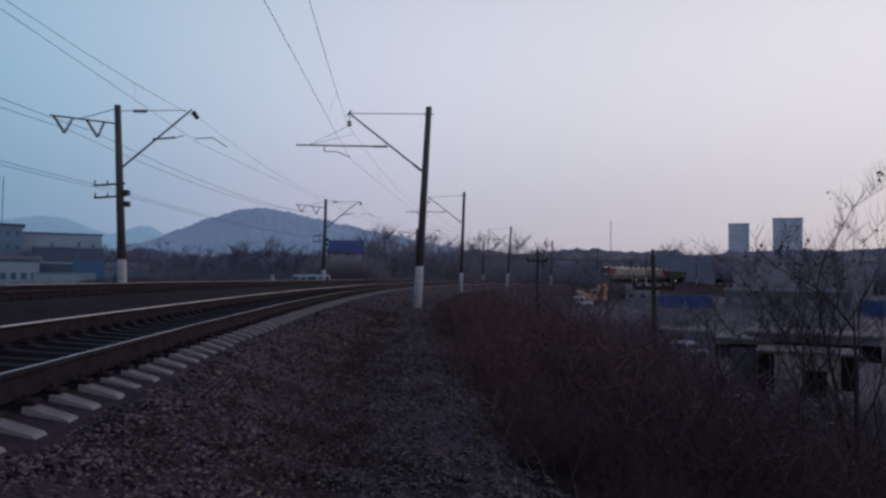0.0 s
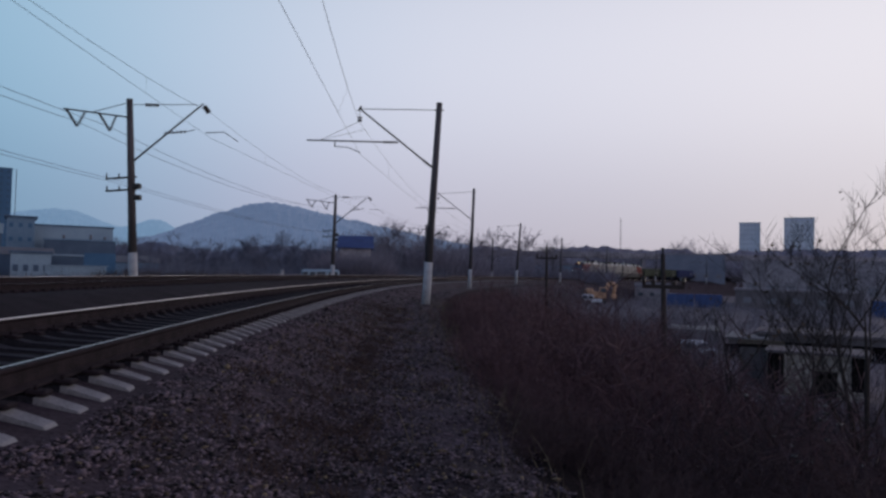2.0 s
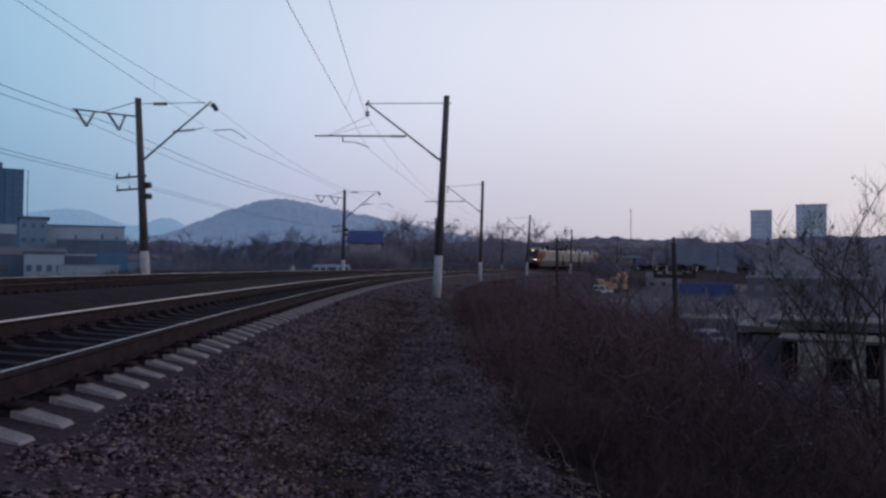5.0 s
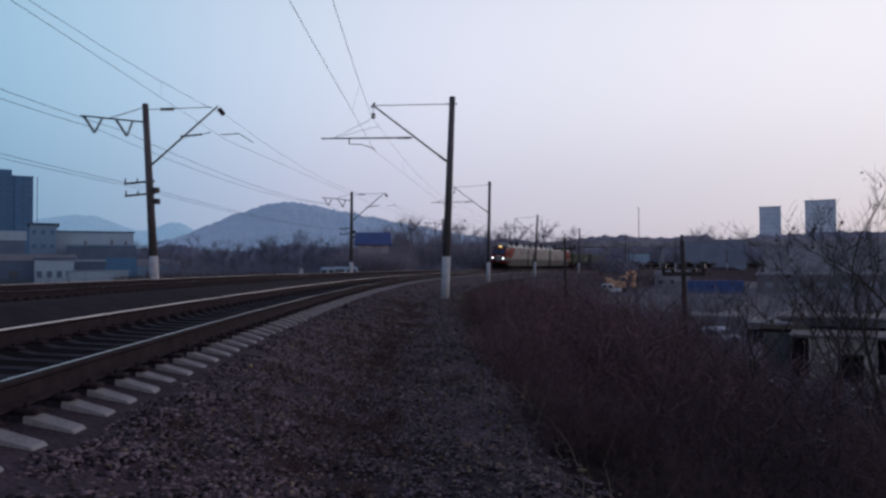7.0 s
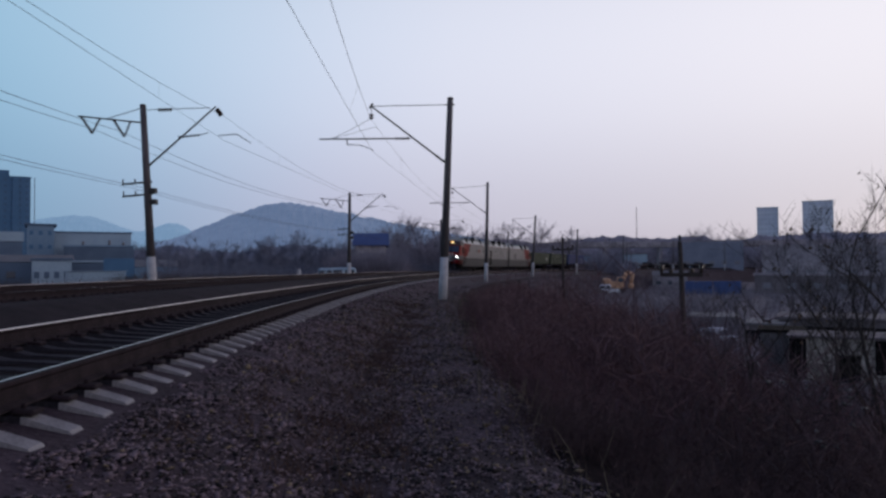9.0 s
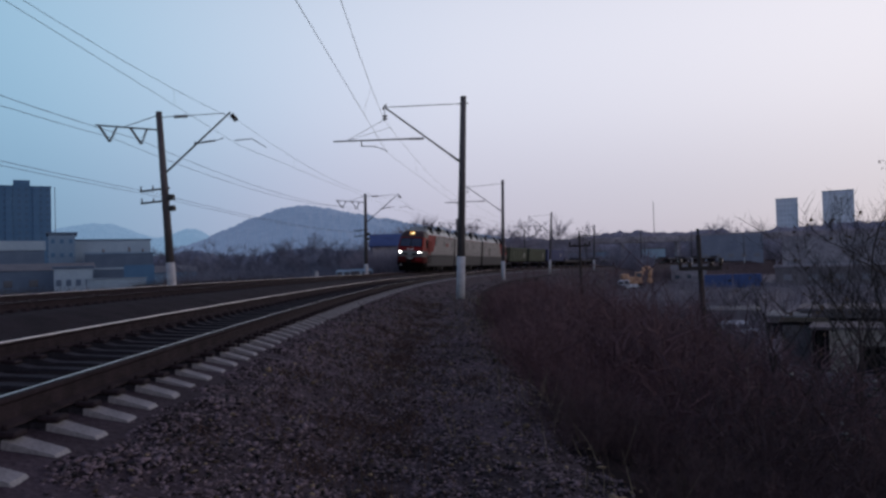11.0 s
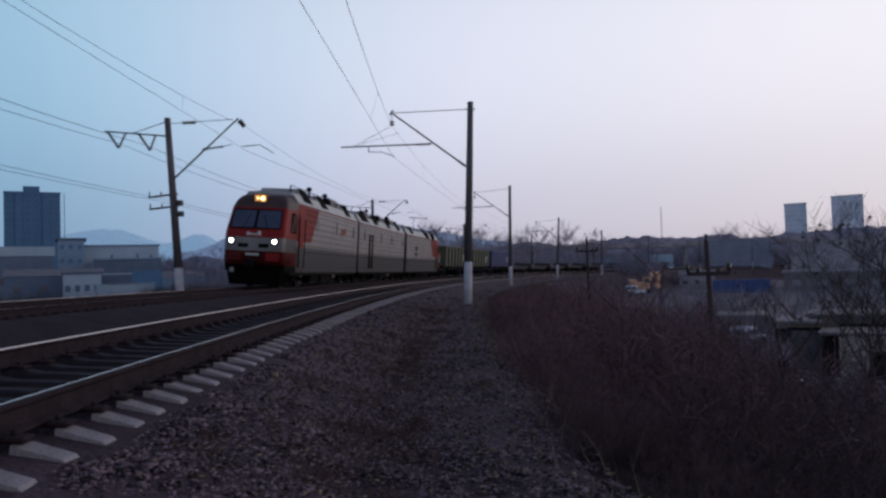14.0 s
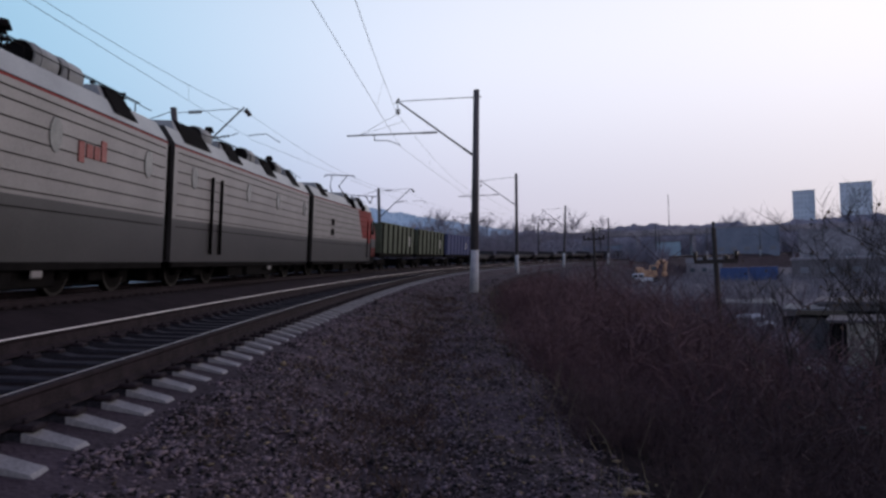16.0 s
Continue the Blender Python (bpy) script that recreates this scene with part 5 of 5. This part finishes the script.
WINDOW = surface("dark_window_glass", (0.045, 0.055, 0.075), (0.075, 0.09, 0.12), 1, 0.2, 0, 0, 5, spec=0.5)
# tower wall and window paled by haze put into their colours
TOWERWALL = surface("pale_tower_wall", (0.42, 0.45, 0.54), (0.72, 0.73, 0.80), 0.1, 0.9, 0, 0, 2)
TOWERGLASS = surface("hazed_tower_window", (0.38, 0.41, 0.49), (0.52, 0.54, 0.61), 0.5, 0.4, 0, 0, 2)
# plaster lightened with the haze over the yard
HAZEWALL = surface("hazed_mottled_plaster", (0.110, 0.098, 0.122), (0.42, 0.375, 0.42), 0.2, 0.95, 0, 0.1, 1.2)
YARDWALL = surface("sooty_yard_brick", (0.085, 0.074, 0.086), (0.19, 0.165, 0.185), 0.35, 0.9, 0, 0.2, 3)
# these three carry distance haze in their tones
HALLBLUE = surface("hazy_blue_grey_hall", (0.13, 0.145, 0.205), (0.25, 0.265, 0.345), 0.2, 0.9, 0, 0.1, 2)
PALEGLASS = surface("hazed_hall_window", (0.15, 0.145, 0.18), (0.24, 0.23, 0.27), 0.5, 0.4, 0, 0, 3)
BLOCKGLASS = surface("hazed_block_window", (0.045, 0.10, 0.19), (0.070, 0.14, 0.24), 0.5, 0.5, 0, 0, 3)
BEIGE = surface("stained_beige_concrete", (0.060, 0.052, 0.050), (0.46, 0.41, 0.385), 2.2, 0.9, 0, 0.3, 7)
ROOFING = surface("grey_sheet_roof", (0.10, 0.10, 0.118), (0.17, 0.17, 0.19), 0.4, 0.7, 0, 0.1, 4)


def facing(az, d, z):
    """The pose of a building at that bearing whose front (-y) looks at the line."""
    return Matrix.Translation(polar(az, d, z)) @ pose(0, 0, 0, 0, 0, -az)


def building(name, label, az, d, z, width, depth, height, wall, roof, rows=0, cols=0, win=(1.2, 1.4), turn=0.0, parapet=0.4, roof_over=0.25, ridge=0.0, doors=0, glass=None):
    root = thing(name, label, "building", at=facing(az, d, z) @ pose(0, 0, 0, 0, 0, turn))
    bm = bmesh.new()
    block(bm, -width / 2, width / 2, 0, depth, -0.5, height)
    part("wall", bm, wall, root)
    bm = bmesh.new()
    if ridge:
        w, o = width / 2 + roof_over, roof_over
        a = [(-w, -o, height), (w, -o, height), (w, depth + o, height), (-w, depth + o, height), (-w, depth / 2, height + ridge), (w, depth / 2, height + ridge)]
        v = [bm.verts.new(p) for p in a]
        for f in ((0, 1, 5, 4), (3, 4, 5, 2), (0, 4, 3), (1, 2, 5), (0, 3, 2, 1)):
            bm.faces.new([v[i] for i in f])
    else:
        block(bm, -width / 2 - roof_over, width / 2 + roof_over, -roof_over, depth + roof_over, height + 0.004, height + parapet, 0.03)
    part("roof", bm, roof, root)
    if rows:
        fb = bmesh.new()
        block(fb, -win[0] / 2, win[0] / 2, -0.06, 0.02, 0, win[1], 0.02)
        pane = bpy.data.meshes.new("window")
        fb.to_mesh(pane)
        fb.free()
        pane.materials.append(glass or WINDOW)
        for r in range(rows):
            for c in range(cols):
                ob = new("window", pane)
                ob.parent = root
                ob.location = ((c + 0.5) / cols * width - width / 2, 0, (r + 0.3) / rows * height)
    for k in range(doors):
        bm = bmesh.new()
        x = (k + 0.5) / doors * width - width / 2
        block(bm, x - 1.6, x + 1.6, -0.08, 0.02, -0.3, min(3.4, height * 0.75), 0.03)
        part("gate", bm, SOOT, root)
    return root


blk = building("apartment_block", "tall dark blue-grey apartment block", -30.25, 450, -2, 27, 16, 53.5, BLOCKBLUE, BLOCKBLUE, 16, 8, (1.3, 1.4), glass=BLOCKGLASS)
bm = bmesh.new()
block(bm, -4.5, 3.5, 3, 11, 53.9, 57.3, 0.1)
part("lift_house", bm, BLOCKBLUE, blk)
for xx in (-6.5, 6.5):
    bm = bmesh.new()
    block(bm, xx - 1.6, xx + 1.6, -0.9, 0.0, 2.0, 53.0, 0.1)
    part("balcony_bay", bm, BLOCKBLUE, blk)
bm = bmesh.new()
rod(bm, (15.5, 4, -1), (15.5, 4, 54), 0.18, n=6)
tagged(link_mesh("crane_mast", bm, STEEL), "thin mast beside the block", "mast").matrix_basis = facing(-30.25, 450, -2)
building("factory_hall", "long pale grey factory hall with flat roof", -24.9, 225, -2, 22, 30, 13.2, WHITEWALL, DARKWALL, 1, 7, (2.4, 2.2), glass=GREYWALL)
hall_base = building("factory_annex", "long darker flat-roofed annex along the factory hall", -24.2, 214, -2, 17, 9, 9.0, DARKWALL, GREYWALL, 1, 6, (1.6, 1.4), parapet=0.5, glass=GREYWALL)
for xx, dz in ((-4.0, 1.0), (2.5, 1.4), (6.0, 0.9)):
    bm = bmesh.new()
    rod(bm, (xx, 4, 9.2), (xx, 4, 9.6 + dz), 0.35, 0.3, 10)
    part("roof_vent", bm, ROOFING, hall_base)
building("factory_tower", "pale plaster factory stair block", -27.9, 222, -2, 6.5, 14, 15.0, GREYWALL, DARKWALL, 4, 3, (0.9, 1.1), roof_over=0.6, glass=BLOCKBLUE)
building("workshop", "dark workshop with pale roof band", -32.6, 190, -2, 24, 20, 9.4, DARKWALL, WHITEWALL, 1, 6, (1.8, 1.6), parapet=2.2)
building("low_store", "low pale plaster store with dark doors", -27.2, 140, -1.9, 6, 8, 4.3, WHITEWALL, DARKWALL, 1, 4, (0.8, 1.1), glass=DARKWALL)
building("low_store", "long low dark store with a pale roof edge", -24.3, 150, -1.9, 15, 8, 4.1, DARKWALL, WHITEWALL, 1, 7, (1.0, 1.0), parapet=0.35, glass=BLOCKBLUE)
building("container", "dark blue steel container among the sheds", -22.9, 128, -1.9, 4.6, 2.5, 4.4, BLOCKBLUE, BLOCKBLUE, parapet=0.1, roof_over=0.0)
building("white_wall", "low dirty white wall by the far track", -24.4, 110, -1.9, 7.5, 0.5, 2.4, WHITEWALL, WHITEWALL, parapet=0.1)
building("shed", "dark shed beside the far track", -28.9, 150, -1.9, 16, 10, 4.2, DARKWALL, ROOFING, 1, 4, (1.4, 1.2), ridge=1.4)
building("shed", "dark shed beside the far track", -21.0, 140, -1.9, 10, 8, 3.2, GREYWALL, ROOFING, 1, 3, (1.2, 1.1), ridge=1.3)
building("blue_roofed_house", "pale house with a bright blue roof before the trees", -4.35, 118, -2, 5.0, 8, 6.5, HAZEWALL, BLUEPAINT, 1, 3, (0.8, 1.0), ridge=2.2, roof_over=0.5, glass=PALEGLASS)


def fence():
    root = thing("low_fence", "low dark pipe and rubble strip behind the far track", "fence")
    for k in range(22):
        bm = bmesh.new()
        p = line(8 + k * 4.5, 16.5, -1.9)
        rod(bm, p, p + V3((0, 0, 1.5)), 0.07, n=6)
        part("post", bm, STEEL, root)
    for z in (0.6, 1.3):
        bm = bmesh.new()
        for k in range(21):
            rod(bm, line(8 + k * 4.5, 16.5, -1.9 + z), line(12.5 + k * 4.5, 16.5, -1.9 + z), 0.05, n=5)
        part("rail", bm, STEEL, root)


fence()


def marker_post(s, off):
    root = thing("marker_post", "small white concrete marker post beside the far track", "post", at=Matrix.Translation(line(s, off, 0.0)))
    bm = bmesh.new()
    block(bm, -0.13, 0.13, -0.13, 0.13, -0.3, 0.62, 0.03)
    part("post", bm, WHITEWASH, root)


marker_post(59, 10.0)


def vehicle(name, label, az, d, z, paint, ln, w, h, cab=0.35, turn=0.0):
    root = thing(name, label, "vehicle", at=facing(az, d, z) @ pose(0, 0, 0, 0, 0, turn))
    bm = bmesh.new()
    block(bm, -ln / 2, ln / 2, -w / 2, w / 2, 0.45, h * 0.55, 0.12)
    part("body", bm, paint, root)
    bm = bmesh.new()
    block(bm, -ln * cab, ln * cab, -w / 2 + 0.08, w / 2 - 0.08, h * 0.55 - 0.02, h, 0.22)
    cb = part("cabin", bm, paint, root)
    for k in (-0.5, 0.5):
        bm = bmesh.new()
        block(bm, ln * cab * k - ln * cab * 0.38, ln * cab * k + ln * cab * 0.38, -w / 2 + 0.04, -w / 2 + 0.1, h * 0.6, h * 0.88, 0.02)
        part("window", bm, WINDOW, cb)
    for sx in (-0.32, 0.32):
        for sy in (-1, 1):
            bm = bmesh.new()
            spun(bm, (ln * sx, sy * (w / 2 - 0.08), 0.36), (0, 1, 0), 0.36, 0.22, 16)
            part("wheel", bm, SOOT, root)
    return root


vehicle("van", "white van parked beyond the far track", -7.9, 90, -1.75, WHITEWALL, 2.6, 1.8, 2.55)
vehicle("van", "pale van parked beyond the far track", -6.5, 92, -1.75, WHITEWALL, 4.4, 1.9, 2.6)


# the yard inside the curve
def excavator(az, d, z, turn):
    root = thing("excavator", "worn orange-yellow tracked excavator with folded boom in the yard", "excavator", at=facing(az, d, z) @ pose(0, 0, 0, 0, 0, turn))
    for sy in (-1.2, 1.2):
        bm = bmesh.new()
        block(bm, -2.1, 2.1, sy - 0.3, sy + 0.3, 0.0, 0.95, 0.3)
        part("crawler", bm, SOOT, root)
    bm = bmesh.new()
    block(bm, -2.6, 1.6, -1.4, 1.4, 1.1, 2.7, 0.15)
    block(bm, -3.0, -1.2, -1.35, 1.35, 1.2, 3.4, 0.35)
    part("upper_body", bm, YELLOW, root)
    bm = bmesh.new()
    block(bm, 0.1, 1.6, -1.4, -0.3, 2.2, 3.7, 0.15)
    cb = part("cab", bm, YELLOW, root)
    bm = bmesh.new()
    block(bm, 0.3, 1.45, -1.45, -1.38, 2.6, 3.5, 0.03)
    part("window", bm, WINDOW, cb)
    for nm, a, b, r in (("boom", (0.9, 0.4, 2.0), (2.4, 0.4, 4.7), 0.55), ("boom_tip", (2.4, 0.4, 4.7), (3.7, 0.4, 4.4), 0.5), ("stick", (3.7, 0.4, 4.5), (3.4, 0.4, 2.2), 0.45)):
        bm = bmesh.new()
        rod(bm, a, b, r, r * 0.8, 6)
        part(nm, bm, YELLOW, root)
    bm = bmesh.new()
    rod(bm, (1.5, 0.4, 2.6), (2.5, 0.4, 4.2), 0.1)
    part("ram", bm, STEEL, root)
    bm = bmesh.new()
    block(bm, 2.8, 4.0, -0.2, 1.0, 1.1, 2.3, 0.3)
    part("bucket", bm, YELLOW, root)
    return root


excavator(14.9, 166, -5.2, 8)
vehicle("pickup", "dirty white pickup parked before the excavator", 14.1, 158, -5.2, TOWERWALL, 6.0, 2.0, 2.2, 0.2)
for k, (az, d) in enumerate(((20.95, 160), (22.95, 161))):
    building("container", "blue steel shipping container in the yard", az, d, -5.2, 5.4, 2.5, 2.75, BLUEPAINT, BLUEPAINT, parapet=0.08, roof_over=0.0)
building("garage", "low grey garage with a pale sheet roof edge", 21.9, 68, -5.4, 4.2, 6, 1.55, HAZEWALL, ROOFING, parapet=0.10, roof_over=0.12)
vehicle("car", "dirty white car parked before the garage", 21.9, 57, -5.2, TOWERWALL, 3.3, 1.6, 1.35, 0.3, turn=20)
building("garage", "dark low garage among the bushes", 25.6, 60, -5.4, 2.6, 5, 1.6, YARDWALL, ROOFING, parapet=0.15, doors=1)
hut = building("ruined_hut", "ruined beige concrete hut with dark openings in the yard", 30.2, 41, -5.3, 4.6, 3.5, 2.3, BEIGE, YARDWALL, parapet=0.14, roof_over=0.12)
# black slabs on the wall stand for the shade inside its openings
for x0, x1, z0, z1 in ((-2.28, -1.5, 0.2, 2.28), (-0.2, 0.9, -0.2, 1.5), (1.5, 2.28, 0.6, 2.28)):
    bm = bmesh.new()
    block(bm, x0, x1, -0.05, 0.02, z0, z1, 0.02)
    part("opening", bm, SOOT, hut, "black slab painted as the shade in a doorless opening")
building("ruined_hut", "low broken dark brick hut beside the concrete one", 26.6, 44, -5.3, 2.2, 3, 2.3, YARDWALL, SOOT, parapet=0.15, roof_over=0.2)
building("garage", "dark long garage row with flat roof", 30.5, 62, -5.4, 9.0, 6, 1.9, YARDWALL, YARDWALL, parapet=0.25, doors=3)
building("warehouse", "long dark warehouse with a pale eaves band", 29.8, 185, -5.2, 29, 25, 10.4, HAZEWALL, HAZEWALL, 1, 7, (2.2, 1.8), parapet=0.5, glass=PALEGLASS)
building("warehouse_annex", "low annex with pale roof along the warehouse", 28.9, 168, -5.2, 24, 10, 3.9, YARDWALL, HAZEWALL, 1, 5, (1.6, 1.2), parapet=0.5, glass=PALEGLASS)
building("yard_hall", "bluish flat-roofed hall beyond the railway", 21.9, 300, -2.2, 23, 16, 12.7, HALLBLUE, HAZEWALL, 1, 5, (2.0, 1.4), glass=PALEGLASS)
building("container", "blue steel shipping container in the yard", 34.6, 150, -5.2, 6.0, 2.5, 2.75, BLUEPAINT, BLUEPAINT, parapet=0.08, roof_over=0.0)
building("yard_shed", "grey yard shed with sheet roof", 18.9, 205, -5.2, 9, 7, 3.6, HAZEWALL, ROOFING, 1, 3, (1.2, 1.0), ridge=1.2)
building("yard_hall", "pale hall below the overpass", 16.4, 300, -5.2, 9, 10, 11.0, WHITEWALL, ROOFING, 1, 3, (1.4, 1.4))
building("yard_hall", "grey hall below the overpass", 11.5, 300, -4.0, 16, 10, 9.2, GREYWALL, ROOFING, 1, 5, (1.4, 1.4))
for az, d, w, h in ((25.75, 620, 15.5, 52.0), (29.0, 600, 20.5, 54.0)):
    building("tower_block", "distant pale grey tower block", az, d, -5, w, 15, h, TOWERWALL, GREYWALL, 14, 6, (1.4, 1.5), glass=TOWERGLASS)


def overpass():
    root = thing("overpass", "long grey concrete road overpass on piers", "bridge")
    a, b = polar(5.0, 340, 0), polar(36.0, 375, 0)
    d = (b - a).normalized()
    turn = Matrix.Translation(a) @ Euler((0, 0, math.atan2(d.y, d.x))).to_matrix().to_4x4()
    ln = (b - a).length
    bm = bmesh.new()
    block(bm, 0, ln, -5, 5, 9.6, 11.0, 0.1, m=turn)
    part("deck", bm, HAZEWALL, root)
    bm = bmesh.new()
    block(bm, 0, ln, -5.3, -5.05, 10.6, 12.3, 0.03, m=turn)
    part("parapet", bm, HAZEWALL, root)
    k = 6
    while k < ln:
        bm = bmesh.new()
        block(bm, k - 0.7, k + 0.7, -4, 4, -6, 9.6, 0.1, m=turn)
        part("pier", bm, HAZEWALL, root)
        k += 24


overpass()


def utility_pole(az, d, z, h, arm, lean, size):
    root = thing("utility_pole", "dark wooden utility pole with a crossarm and insulators", "utility pole", at=facing(az, d, z))
    bm = bmesh.new()
    rod(bm, (0, 0, -0.5), (lean, 0, h), 0.17 * size, 0.12 * size, 10)
    part("shaft", bm, BARK, root)
    x = lean * (arm / h)
    bm = bmesh.new()
    block(bm, x - 1.12 * size, x + 1.12 * size, -0.26, -0.1, arm - 0.11, arm + 0.11, 0.02)
    part("crossarm", bm, BARK, root)
    for k in (-1.05, 1.05, -0.55, 0.55):
        bm = bmesh.new()
        rod(bm, (x + k * size, -0.16, arm + 0.06), (x + k * size, -0.16, arm + (0.55 if abs(k) > 1 else 0.3)), 0.08, 0.14, 8)
        part("insulator", bm, GLAZE, root)
    bm = bmesh.new()
    rod(bm, (lean, 0, h), (lean, 0, h + 0.35), 0.05, 0.09, 8)
    part("pole_top_pin", bm, STEEL, root)


utility_pole(19.95, 42, -5.2, 7.25, 5.42, -0.22, 1.0)
utility_pole(10.9, 95, -5.2, 9.8, 8.2, -0.1, 1.2)


def lattice_mast(az, d, z, h):
    root = thing("lattice_mast", "far thin radio mast", "mast", at=facing(az, d, z))
    for sx, sy in ((-0.6, -0.6), (0.6, -0.6), (0.6, 0.6), (-0.6, 0.6)):
        bm = bmesh.new()
        rod(bm, (sx, sy, 0), (sx * 0.3, sy * 0.3, h), 0.12, n=4)
        part("leg", bm, STEEL, root)
    bm = bmesh.new()
    for i in range(14):
        z0, z1 = h * i / 14, h * (i + 1) / 14
        k0, k1 = 0.6 * (1 - 0.7 * i / 14), 0.6 * (1 - 0.7 * (i + 1) / 14)
        rod(bm, (-k0, -k0, z0), (k1, -k1, z1), 0.07, n=4)
        rod(bm, (k0, -k0, z0), (-k1, -k1, z1), 0.07, n=4)
    part("bracing", bm, STEEL, root)


lattice_mast(16.5, 560, -5, 51)


def rubble(az0, az1, d0, d1, z, n, size, seed):
    rng = random.Random(seed)
    out = []
    for _ in range(n):
        p = polar(rng.uniform(az0, az1), rng.uniform(d0, d1), z)
        r = size * rng.uniform(0.4, 1.4)
        out.append((p.x, p.y, p.z + r * 0.3, r))
    return out


stones("yard_rubble", rubble(21.0, 23.4, 56, 62, -5.3, 160, 0.22, 1) + rubble(24, 33, 26, 50, -5.25, 200, 0.16, 2), surface("pale_rubble", (0.03, 0.028, 0.03), (0.24, 0.22, 0.22), 2, 0.9, 0, 0.2, 20, island=0.9), "pale broken concrete and rubbish in the yard", "rubble")



def scraps():
    """Pale rags and plastic caught in the brushwood."""
    rng = random.Random(17)
    out = []
    for _ in range(34):
        az, el, d = rng.gauss(29.5, 2.2), rng.uniform(-14.5, -8.0), rng.uniform(8.0, 9.5)
        p = polar(az, d, EYE + d * math.tan(radians(el)))
        out.append((p.x, p.y, p.z, rng.uniform(0.015, 0.045)))
    return out


stones("litter_scraps", scraps(), surface("dirty_pale_plastic", (0.04, 0.038, 0.04), (0.17, 0.165, 0.17), 5, 0.7, 0, 0, 30, island=0.9), "pale rags and plastic scraps caught in the brushwood", "litter")


motions()
